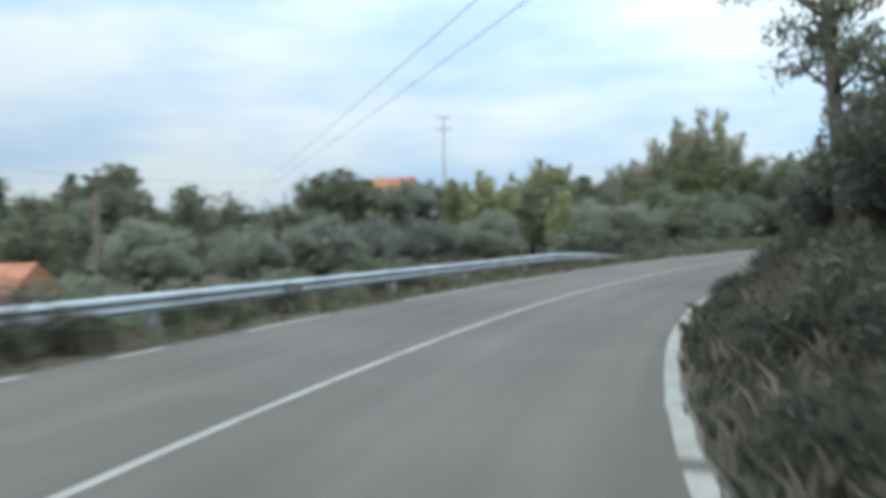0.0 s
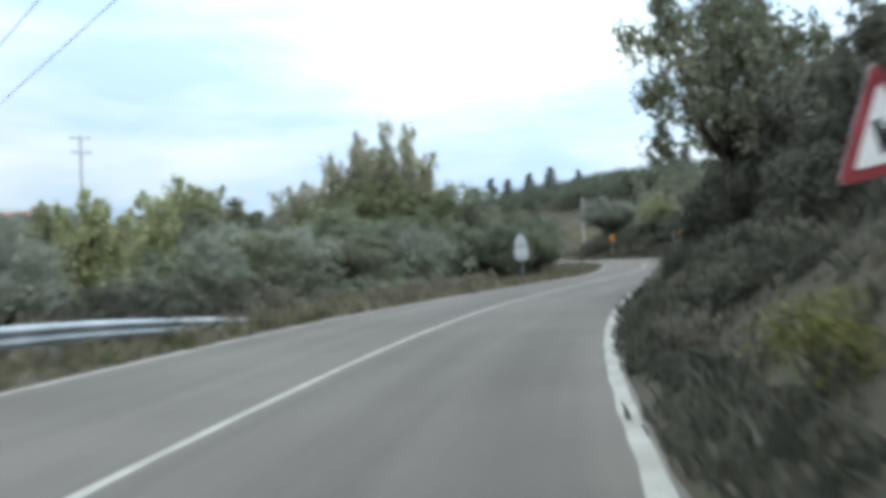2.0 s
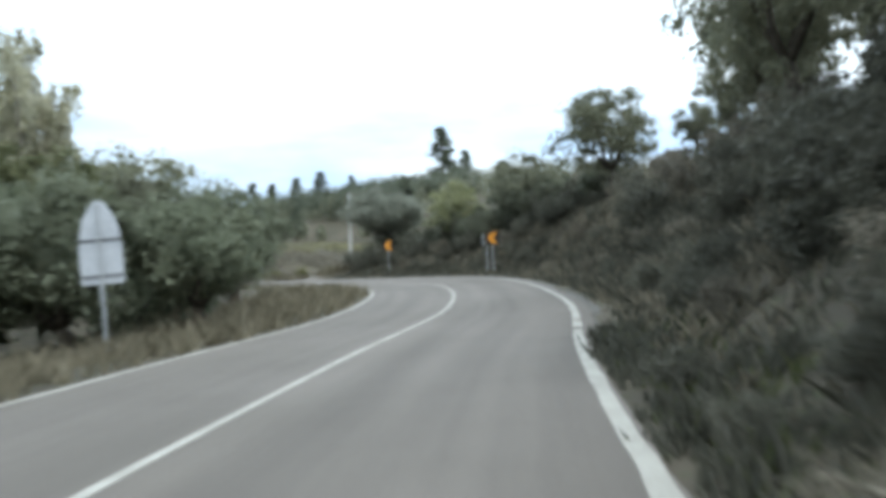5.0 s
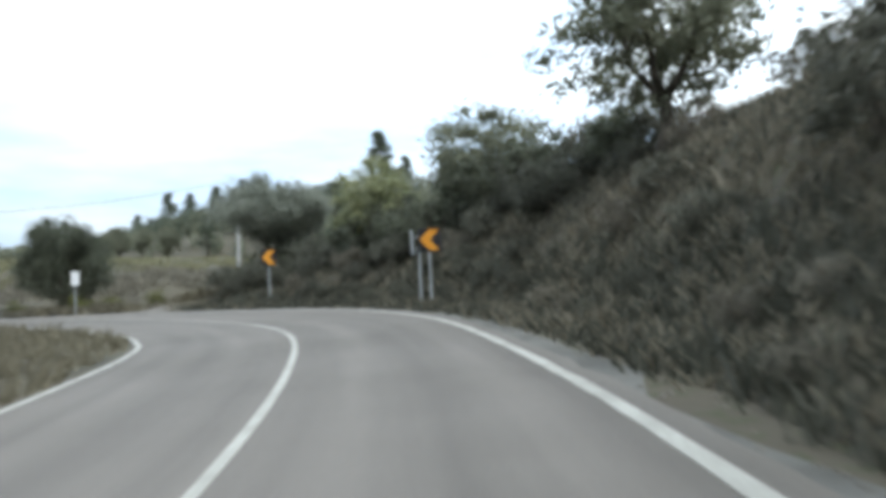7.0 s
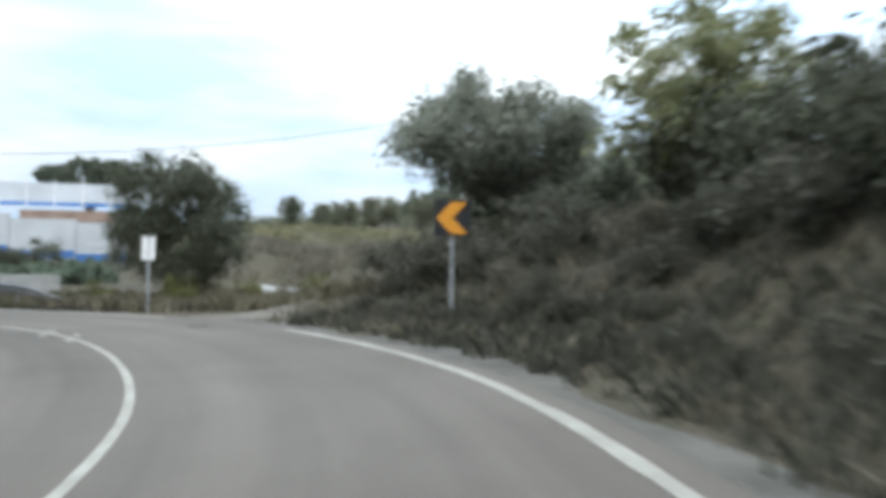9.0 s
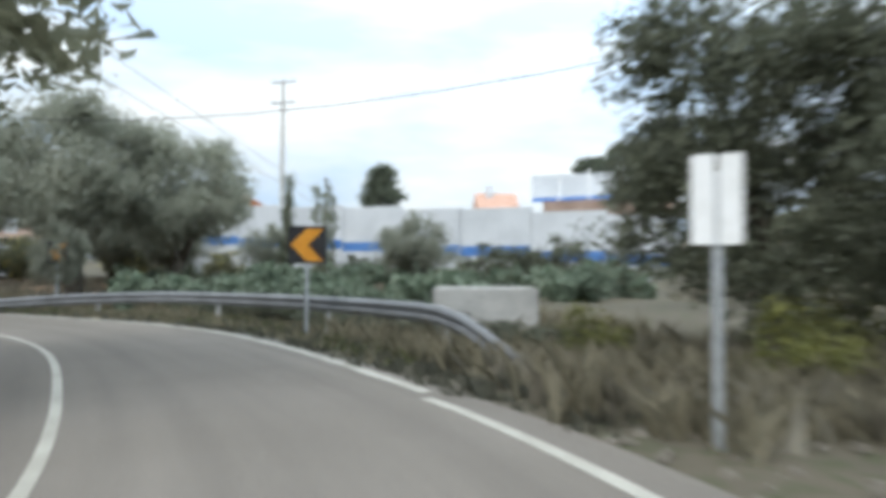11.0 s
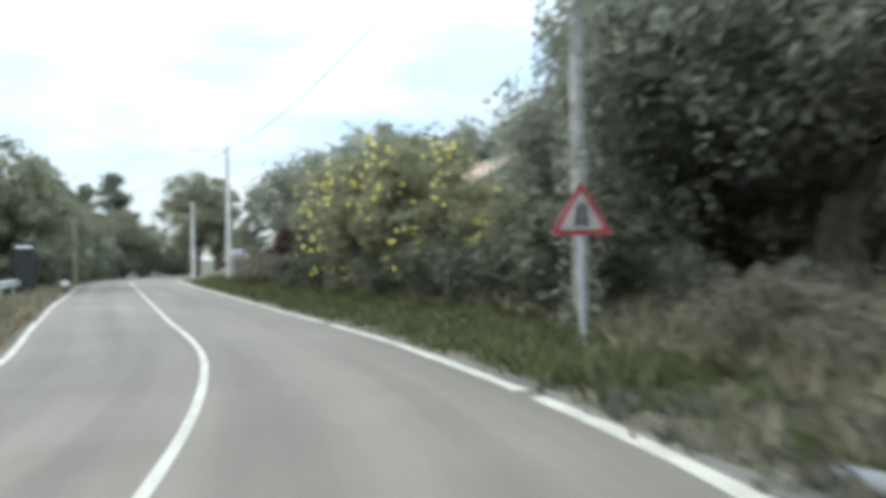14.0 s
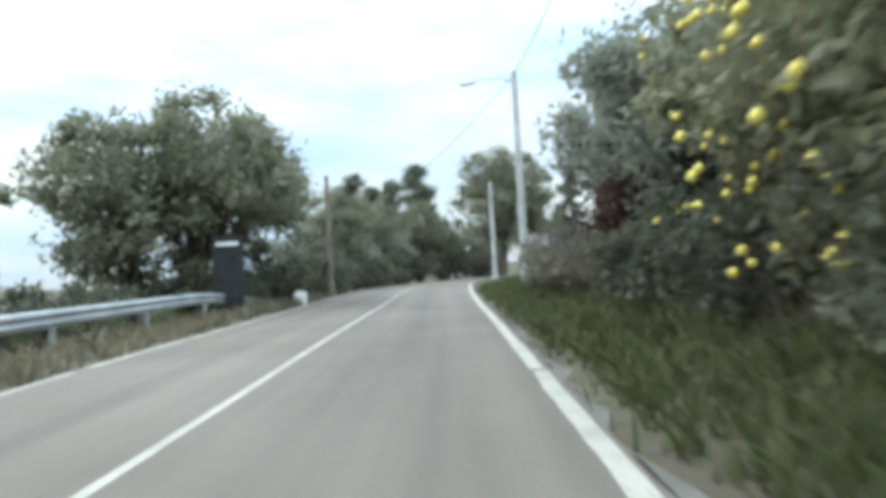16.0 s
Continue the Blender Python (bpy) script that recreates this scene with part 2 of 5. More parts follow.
L_WEED = leaf("yellow_green_weeds", (0.072, 0.083, 0.029), (0.137, 0.141, 0.047), (0.246, 0.230, 0.065), 0.35)
L_CABBAGE = leaf("cabbage_leaves", (0.070, 0.100, 0.064), (0.130, 0.166, 0.114), (0.215, 0.250, 0.185), 0.3)
M_FRUIT = surface("yellow_fruit_skin", (0.66, 0.52, 0.08), (0.80, 0.68, 0.20), 9, 60, 0.45, bump=0.1)


# ---------------------------------------------------------------- mesh helpers
def mesh_of(name, verts, faces, mats, mat_ix=None, smooth=False):
    me = bpy.data.meshes.new(name)
    me.from_pydata([tuple(v) for v in verts], [], [tuple(f) for f in faces])
    for m in mats:
        me.materials.append(m)
    if mat_ix is not None:
        me.polygons.foreach_set("material_index", mat_ix)
    if smooth:
        me.polygons.foreach_set("use_smooth", [True] * len(me.polygons))
    me.update()
    return me


def part(name, bm, material, parent, label="", smooth=False):
    """Links a bmesh, or a mesh, as one object under a thing."""
    if isinstance(bm, bmesh.types.BMesh):
        me = bpy.data.meshes.new(name)
        bm.to_mesh(me)
        bm.free()
        me.materials.append(material)
    else:
        me = bm
    if smooth:
        me.polygons.foreach_set("use_smooth", [True] * len(me.polygons))
    ob = new(name, me)
    ob.parent = parent
    if label:
        tagged(ob, label)
    return ob


def box(bm, x0, y0, z0, x1, y1, z1, bevel=0.0):
    r = bmesh.ops.create_cube(bm, size=1.0)
    vs = r["verts"]
    bmesh.ops.transform(bm, verts=vs, matrix=Matrix.Translation(((x0 + x1) / 2, (y0 + y1) / 2, (z0 + z1) / 2)) @ Matrix.Diagonal((x1 - x0, y1 - y0, z1 - z0, 1)))
    if bevel:
        es = list({e for v in vs for e in v.link_edges})
        bmesh.ops.bevel(bm, geom=es, offset=bevel, segments=2, affect="EDGES")
    return vs


def prism(bm, pts, y0, y1):
    """A plate with the outline pts (x, z), from y0 to y1."""
    a = [bm.verts.new((x, y0, z)) for x, z in pts]
    b = [bm.verts.new((x, y1, z)) for x, z in pts]
    n = len(pts)
    bm.faces.new(a)
    bm.faces.new(b[::-1])
    for i in range(n):
        bm.faces.new((a[i], b[i], b[(i + 1) % n], a[(i + 1) % n]))
    bmesh.ops.recalc_face_normals(bm, faces=bm.faces)


def tube_into(V, F, pts, radii, sides=7):
    """A tapered tube along pts, put at the end of the lists V and F."""
    base = len(V)
    pts = [Vector(p) for p in pts]
    for i, p in enumerate(pts):
        d = (pts[min(i + 1, len(pts) - 1)] - pts[max(i - 1, 0)]).normalized()
        u = d.cross(Vector((0.3, 1.0, 0.2))).normalized()
        w = d.cross(u)
        for k in range(sides):
            a = 2 * math.pi * k / sides
            V.append(p + (u * math.cos(a) + w * math.sin(a)) * radii[i])
    for i in range(len(pts) - 1):
        for k in range(sides):
            a, b = base + i * sides + k, base + i * sides + (k + 1) % sides
            F.append((a, b, b + sides, a + sides))
    F.append(tuple(base + k for k in range(sides))[::-1])
    F.append(tuple(base + (len(pts) - 1) * sides + k for k in range(sides)))


def leaves_mesh(name, pos, size, aspect, mat, rng, up=0.25, fold=0.0):
    """Many small pointed leaves at pos (n, 3), turned at random."""
    n = len(pos)
    if pos.shape[1] == 4:
        size = size * pos[:, 3]
        pos = pos[:, :3]
    d = rng.normal(size=(n, 3))
    d[:, 2] += up
    d /= np.linalg.norm(d, axis=1)[:, None]
    e = np.cross(d, rng.normal(size=(n, 3)))
    e /= np.linalg.norm(e, axis=1)[:, None]
    s = (size * rng.uniform(0.6, 1.35, n))[:, None]
    a = d * s
    b = e * s * aspect
    v = np.stack([pos - a * 0.5 - b * 0.5, pos - a * 0.35 + b * 0.5, pos + a * 0.55], 1).reshape(-1, 3)
    me = bpy.data.meshes.new(name)
    me.vertices.add(3 * n)
    me.vertices.foreach_set("co", v.ravel())
    me.loops.add(3 * n)
    me.loops.foreach_set("vertex_index", np.arange(3 * n))
    me.polygons.add(n)
    me.polygons.foreach_set("loop_start", np.arange(n) * 3)
    me.polygons.foreach_set("loop_total", np.full(n, 3))
    me.materials.append(mat)
    me.update()
    return me


# ---------------------------------------------------------------- the road's line
# x, y, z of the centre line and the width of the lane on its right
CL = [(-3.25, -37.70, -0.20, 3.28), (-3.65, -27.70, -0.35, 3.28), (-3.65, -17.70, -0.55, 3.33), (-3.27, -7.66, -0.82, 3.36), (-2.66, 1.36, -1.25, 3.30),
      (-0.27, 10.55, -1.63, 3.20), (3.34, 19.09, -1.80, 3.20), (8.28, 27.02, -1.83, 3.19), (13.83, 34.45, -1.86, 3.25), (19.95, 41.26, -1.85, 3.22),
      (26.59, 47.41, -1.75, 3.11), (33.60, 53.21, -1.55, 2.93), (39.43, 59.76, -1.29, 2.90), (44.01, 67.12, -1.17, 3.28), (46.19, 75.02, -1.14, 3.48),
      (44.88, 83.29, -1.08, 3.38), (39.97, 89.71, -1.07, 3.30), (33.40, 94.90, -1.13, 3.27), (25.00, 97.04, -1.15, 3.21), (16.38, 96.93, -1.15, 2.89),
      (7.66, 95.04, -1.02, 2.83), (-1.13, 93.03, -0.88, 2.83), (-9.92, 91.07, -0.75, 2.75), (-18.72, 89.03, -0.62, 2.89), (-27.51, 87.43, -0.50, 2.89),
      (-36.39, 87.03, -0.40, 2.89), (-45.98, 88.33, -0.30, 2.89), (-55.95, 91.62, -0.20, 2.89), (-65.94, 96.12, 0.00, 2.89), (-89.94, 108.12, 0.20, 2.89),
      (-119.94, 124.12, 0.50, 2.89)]
SIDE_L = 3.0
# stations, the width of the lane on the left there, and the road's superelevation (rise to the right, per metre)
LEFT_S, LEFT_W = [0, 25, 50, 62, 75, 85, 92, 99, 106, 120, 132, 150, 165], [3.16, 3.21, 2.74, 2.67, 2.76, 3.06, 3.17, 3.02, 3.0, 2.83, 2.73, 2.84, 2.79]
CROSS_S = [0, 12, 25, 38, 50, 62, 75, 85, 92, 99, 106, 114, 120, 126, 132, 140, 150, 165]
CROSS = [-0.011, -0.014, -0.005, -0.012, -0.0, 0.016, 0.028, 0.054, 0.053, 0.03, 0.018, 0.031, 0.015, 0.034, 0.021, 0.014, 0.006, 0.008]
PIVOT = 1.6


def spline(rows, step=0.5):
    p = np.array(rows, float)
    p = np.vstack([2 * p[0] - p[1], p, 2 * p[-1] - p[-2]])
    out = []
    for i in range(1, len(p) - 2):
        n = max(2, int(np.linalg.norm(p[i + 1, :2] - p[i, :2]) / step))
        for k in range(n):
            u = k / n
            a, b, c, d = p[i - 1:i + 3]
            out.append(0.5 * (2 * b + (c - a) * u + (2 * a - 5 * b + 4 * c - d) * u * u + (3 * b - a - 3 * c + d) * u ** 3))
    out.append(p[-2])
    return np.array(out)


LINE = spline(CL)
for _ in range(6):
    LINE[1:-1, 2] = (LINE[:-2, 2] + 2 * LINE[1:-1, 2] + LINE[2:, 2]) / 4
TAN = np.gradient(LINE[:, :2], axis=0)
TAN /= np.linalg.norm(TAN, axis=1)[:, None]
NRM = np.stack([TAN[:, 1], -TAN[:, 0]], 1)
STA = np.concatenate([[0], np.cumsum(np.linalg.norm(np.diff(LINE[:, :2], axis=0), axis=1))])
STA -= STA[np.argmin((LINE[:, 0] + 2.4) ** 2 + LINE[:, 1] ** 2)]


def along(s, d, dz=0.0):
    """The point at station s, d metres to the right of the centre line, on the road's level."""
    q = [np.interp(s, STA, LINE[:, k]) for k in range(4)]
    n = np.array([np.interp(s, STA, NRM[:, 0]), np.interp(s, STA, NRM[:, 1])])
    n /= np.linalg.norm(n)
    w = float(np.interp(s, LEFT_S, LEFT_W))
    tilt = float(np.interp(s, CROSS_S, CROSS)) * (min(max(d, -w - 0.4), q[3] + 0.4) - PIVOT)
    return Vector((q[0] + n[0] * d, q[1] + n[1] * d, q[2] + tilt + dz))


def lane(s):
    return float(np.interp(s, STA, LINE[:, 3]))


def left(s):
    """Width of the lane on the left of the centre line."""
    return float(np.interp(s, LEFT_S, LEFT_W))


def heading(s):
    tx, ty = np.interp(s, STA, TAN[:, 0]), np.interp(s, STA, TAN[:, 1])
    return math.degrees(math.atan2(-tx, ty))


# ---------------------------------------------------------------- the ground's form
def smooth01(x, a, b):
    t = np.clip((x - a) / (b - a), 0, 1)
    return t * t * (3 - 2 * t)


def hills(x, y):
    def hump(cx, cy, r, h):
        return h * np.exp(-((x - cx) ** 2 + (y - cy) ** 2) / (2 * r * r))
    z = hump(150, 235, 70, 12) + hump(200, 150, 60, 17) + hump(105, 40, 40, 8)
    z = z + hump(-170, 70, 80, -14) + hump(-30, -120, 60, 3) + hump(0, 330, 120, 3) + hump(-14, 172, 14, 2) + hump(-200, 330, 120, 5)
    far = np.sqrt((x - 20) ** 2 + (y - 60) ** 2)
    z = z + smooth01(far, 250, 1400) * (22 * np.sin(x / 330 + 1.0) * np.cos(y / 410) + 6)
    return z


def profile(x, y):
    """Height from the road's cross-section at the nearest station, and the distance from the road's edge."""
    sh = x.shape
    x, y = x.ravel(), y.ravel()
    best = np.full(x.shape, 1e18)
    ix = np.zeros(x.shape, int)
    for k in range(0, len(LINE), 3):
        q = (x - LINE[k, 0]) ** 2 + (y - LINE[k, 1]) ** 2
        m = q < best
        best[m], ix[m] = q[m], k
    d = (x - LINE[ix, 0]) * NRM[ix, 0] + (y - LINE[ix, 1]) * NRM[ix, 1]
    dist = np.sqrt(best)
    s = STA[ix]
    right = d > 0
    er = np.where(right, dist - LINE[ix, 3] - 0.35, 0)
    el = np.where(right, 0, dist - np.interp(s, LEFT_S, LEFT_W) - 0.35)
    bank = np.interp(s, [-40, 0, 20, 40, 60, 81, 89, 93, 96.5, 99, 101, 103], [1.0, 0.9, 0.9, 1.0, 1.0, 1.0, 0.95, 0.78, 0.52, 0.34, 0.15, 0.0])
    foot = np.interp(s, [50, 66, 80, 95], [0, 0.5, 1.3, 1.6])
    tall = 1 - smooth01(s, 46, 62)
    zb = np.interp(er - foot, [0, 0.5, 3.2, 5.5, 11, 25, 60], [0, 0.12, 2.6, 3.9, 5.8, 6.8, 5.0]) * tall
    high = 1 + 0.32 * smooth01(s, 57, 66) * (1 - smooth01(s, 83, 92))
    zb = (zb + high * np.interp(er - foot, [0, 0.5, 3.2, 5.5, 11, 25, 60], [0, 0.12, 2.45, 3.5, 4.1, 3.6, 2.5]) * (1 - tall)) * bank * (1 - 0.85 * smooth01(s, 80, 92) * smooth01(er, 7, 18))
    garden = np.interp(er, [0, 0.6, 2.2, 4.5, 9, 25, 60], [0, -0.03, -0.06, 0.22, 0.5, 0.6, 1.2]) * smooth01(s, 95, 103)
    low = np.interp(er, [0, 0.8, 2.4, 6, 20], [0, 0.12, 0.55, 0.75, 0.9]) * smooth01(s, 128, 136)
    zr = zb + garden * (1 - smooth01(s, 128, 136)) + low
    a = 1 - smooth01(s, 60, 78)
    b = smooth01(s, 124, 140)
    zl = (np.interp(el, [0, 1.2, 4, 20, 60], [0, -0.06, -0.7, -2.2, -3.0]) * a + np.interp(el, [0, 1.5, 10], [0, 0.05, 0.1]) * (1 - a) * (1 - b)
          + np.interp(el, [0, 1.6, 4, 16, 60], [0, -0.08, -0.8, -4.5, -8]) * b)
    tilt = np.interp(s, CROSS_S, CROSS) * (np.clip(d, -np.interp(s, LEFT_S, LEFT_W) - 0.4, LINE[ix, 3] + 0.4) - PIVOT)
    z = LINE[ix, 2] + tilt + np.where(right, zr, zl)
    edge = np.where(right, er, el)
    return z.reshape(sh), edge.reshape(sh), s.reshape(sh), d.reshape(sh)


XS = np.concatenate([-95 - np.geomspace(2, 2600, 20)[::-1], np.arange(-95, 131, 1.0), 130 + np.geomspace(2, 2600, 20)])
YS = np.concatenate([-55 - np.geomspace(2, 2600, 20)[::-1], np.arange(-55, 176, 1.0), 175 + np.geomspace(2, 2600, 20)])
GX, GY = np.meshgrid(XS, YS, indexing="ij")
GZ, GE, GS, GD = profile(GX, GY)
near_road = smooth01(GE, 2.0, 6.0)
soft = GZ.copy()
for _ in range(40):
    q = np.pad(soft, 1, mode="edge")
    soft = (q[:-2, 1:-1] + q[2:, 1:-1] + q[1:-1, :-2] + q[1:-1, 2:] + 4 * soft) / 8
bankside = smooth01(GD, 0, 3) * (1 - smooth01(GS, 95, 103))
mixw = near_road * (1 - 0.75 * bankside)
GZ = GZ * (1 - mixw) + soft * mixw
away = smooth01(GE, 30, 120)
GZ = GZ * (1 - away) - 1.5 * away
GZ += hills(GX, GY) * smooth01(GE, 10, 60)
# the field beyond the junction: a low cutting behind the side road, then a gentle rise
field = smooth01(GX, 46, 52) * (1 - smooth01(GX, 100, 125)) * smooth01(GY, 94, 98) * (1 - smooth01(GY, 150, 200)) * smooth01(GE, 7, 12)
GZ = GZ * (1 - field) + field * np.interp(GY - 0.05 * (GX - 55), [96, 101.5, 105, 110, 120, 135, 160], [-0.8, -0.72, 0.7, 1.8, 3.1, 3.7, 4.2])
dip = smooth01(GX, 48.6, 50.2) * (1 - smooth01(GX, 54.0, 58.0)) * smooth01(GY, 87.5, 90) * (1 - smooth01(GY, 98, 100.5))
GZ = GZ * (1 - dip) + dip * np.minimum(GZ, -1.02)
rough = np.array([[noise.noise((x * 0.35, y * 0.35, 0.0)) * 0.5 + noise.noise((x * 0.09, y * 0.09, 4.0)) for y in YS] for x in XS])
GZ += rough * 0.35 * smooth01(GE, 0.8, 5)
GZ -= 0.06 * (1 - smooth01(GE, -0.2, 0.5))


def gz(x, y):
    """The ground's height at x, y."""
    i = int(np.clip(np.searchsorted(XS, x) - 1, 0, len(XS) - 2))
    j = int(np.clip(np.searchsorted(YS, y) - 1, 0, len(YS) - 2))
    u, v = (x - XS[i]) / (XS[i + 1] - XS[i]), (y - YS[j]) / (YS[j + 1] - YS[j])
    return float((GZ[i, j] * (1 - u) + GZ[i + 1, j] * u) * (1 - v) + (GZ[i, j + 1] * (1 - u) + GZ[i + 1, j + 1] * u) * v)


nx, ny = GX.shape
idx = np.arange(nx * ny).reshape(nx, ny)
quads = np.stack([idx[:-1, :-1], idx[1:, :-1], idx[1:, 1:], idx[:-1, 1:]], -1).reshape(-1, 4)
ground = new("ground", mesh_of("ground", np.stack([GX, GY, GZ], -1).reshape(-1, 3).tolist(), quads.tolist(), [M_GROUND], smooth=True))
tagged(ground, "dry grassy hillside and verge earth", "ground", kind="structure")


# ---------------------------------------------------------------- road and markings
def strip(name, mat, s0, s1, d0, d1, dz, thick, label, category, step=0.6, wob=0.0, seed=0, kind="structure"):
    """A band along the road between the offsets d0 and d1 (numbers or functions of s), with a thickness."""
    n = max(2, int((s1 - s0) / step) + 1)
    V, F = [], []
    for i in range(n):
        s = s0 + (s1 - s0) * i / (n - 1)
        a = d0(s) if callable(d0) else d0
        b = d1(s) if callable(d1) else d1
        if wob:
            a += wob * noise.noise((s * 1.3, seed, 0.0))
            b += wob * noise.noise((s * 1.3, seed + 7.0, 0.0))
        for d, h in ((a, dz), (b, dz), (b, dz - thick), (a, dz - thick)):
            V.append(along(s, d, h))
        if i:
            o = 4 * i
            for k in range(4):
                F.append((o - 4 + k, o + k, o + (k + 1) % 4, o - 4 + (k + 1) % 4))
    F += [(0, 1, 2, 3), tuple(4 * (n - 1) + k for k in (3, 2, 1, 0))]
    me = mesh_of(name, V, F, [mat])
    uv = me.uv_layers.new(name="road")
    st = [(s0 + (s1 - s0) * (v // 4) / (n - 1), (0.0, 6.3, 6.3, 0.0)[v % 4]) for v in range(4 * n)]
    for lp_ in me.loops:
        uv.data[lp_.index].uv = st[lp_.vertex_index]
    return tagged(new(name, me), label, category, kind=kind)


S_END = float(STA[-1])
strip("road", M_ASPHALT, float(STA[0]), S_END, lambda s: -left(s) - 0.12, lambda s: lane(s) + 0.12 + 0.2 * float(smooth01(s, 56, 64) * (1 - smooth01(s, 104, 112))), 0.0, 0.25, "worn pale grey two-lane asphalt road", "road", wob=0.08)
CENTRE = strip("centre_line", M_LINE, -20.0, S_END - 30, -0.05, 0.05, 0.005, 0.004, "solid white painted centre line on asphalt", "road marking", wob=0.006)
# right edge line with its gaps: start and end of each painted run
RUNS_R = [(-20, 5.2), (5.5, 20.8), (21.1, 35), (35.2, 60.4), (60.8, 61.8), (62.0, 97.6), (106.0, 115.8), (116.1, 120.2), (120.4, 130.2), (130.6, 138.7), (139.3, 141.6), (141.8, 146.8), (146.95, 178)]
RUNS_L = [(-20, 1.2), (1.8, 3.4), (4.2, 5.6), (6.3, 7.0), (8.2, 9.1), (11.0, 13.5), (16.7, 50), (50.1, 96), (96.1, 133), (133.2, 146), (146.4, 149), (149.4, 153), (153.3, 178)]
# the far side of the junction
strip("edge_line", M_LINE, 101.7, 105.7, lambda s: lane(s) - 0.2, lambda s: lane(s) - 0.07, 0.005, 0.004, "white painted edge line, worn and crumbling at the verge", "road marking", step=0.3, wob=0.03)
for i, (a, b) in enumerate(RUNS_R):
    strip("edge_line", M_LINE, a, b, lambda s: lane(s) - 0.075, lambda s: lane(s) + 0.075, 0.005, 0.004, "white painted edge line, worn and crumbling at the verge", "road marking", step=0.3, wob=0.03, seed=i)
for i, (a, b) in enumerate(RUNS_L):
    strip("edge_line", M_LINE, a, b, lambda s: -left(s) - 0.055, lambda s: -left(s) + 0.055, 0.005, 0.004, "white painted edge line, broken by grass and wear", "road marking", step=0.3, wob=0.03, seed=40 + i)

strip("shoulder", M_SHOULDER, 60, 101, lambda s: lane(s) + 0.25, lambda s: lane(s) + 0.75 + 0.15 * math.sin(s * 0.9) + 0.006 * (s - 60), -0.015, 0.15, "grey gravelly shoulder at the foot of the bank", "shoulder", wob=0.2)
strip("shoulder", M_SHOULDER, 108, 152, lambda s: lane(s) + 0.12, lambda s: lane(s) + 0.27 + 0.10 * math.sin(s * 1.3), -0.015, 0.15, "pale crumbling gravel edge beside the painted line", "shoulder", wob=0.22, seed=5)
# short dashes on both sides of the centre line at the junction
for x, y, a in ((45.4, 82.5, 15), (45.3, 81.6, 12), (44.9, 83.7, 18), (44.8, 82.9, 16)):
    mk = bmesh.new()
    box(mk, -0.05, -0.22, 0.0, 0.05, 0.22, 0.004)
    me = bpy.data.meshes.new("dash_mark")
    mk.to_mesh(me)
    mk.free()
    me.materials.append(M_LINE)
    ob = tagged(new("dash_mark", me), "short white painted dash beside the centre line", "road marking", kind="structure")
    ob.matrix_basis = pose(x, y, gz(x, y) + 0.066, 0, 0, a)


def ribbon(name, mat, pts, width, label, category):
    """A track over the ground along pts."""
    q = spline([(x, y, 0, 0) for x, y in pts], 0.6)
    t = np.gradient(q[:, :2], axis=0)
    t /= np.linalg.norm(t, axis=1)[:, None]
    V, F = [], []
    for i, p in enumerate(q):
        w = width * (1 + 0.25 * noise.noise((i * 0.2, 3.0, 0.0)))
        for k in range(5):
            u = (k / 4 - 0.5) * w
            x, y = p[0] + t[i, 1] * u, p[1] - t[i, 0] * u
            V.append((x, y, gz(x, y) + (0.04 if 0 < k < 4 else -0.06)))
        if i:
            o = 5 * i
            F += [(o - 5 + k, o + k, o + k + 1, o - 4 + k) for k in range(4)]
    return tagged(new(name, mesh_of(name, V, F, [mat], smooth=True)), label, category, kind="structure")


ribbon("dirt_track", M_TRACK, [(46.5, 84.9), (48.6, 86.0), (50.4, 87.3), (52.0, 89.2)], 2.4, "pale stony dirt track leaving the road", "track")
ribbon("side_road", M_SIDEROAD, [(51.8, 100.9), (54, 100.2), (58, 100.4), (68, 101.5), (84, 103), (100, 104)], 2.6, "pale concrete side road below the brown field", "track")
ribbon("garden_soil", M_SOIL, [tuple(along(s, lane(s) + 10.2)[:2]) for s in (114, 117, 120, 123, 127, 131, 135)], 9.0, "bare orange-brown garden soil below olive trees", "soil")


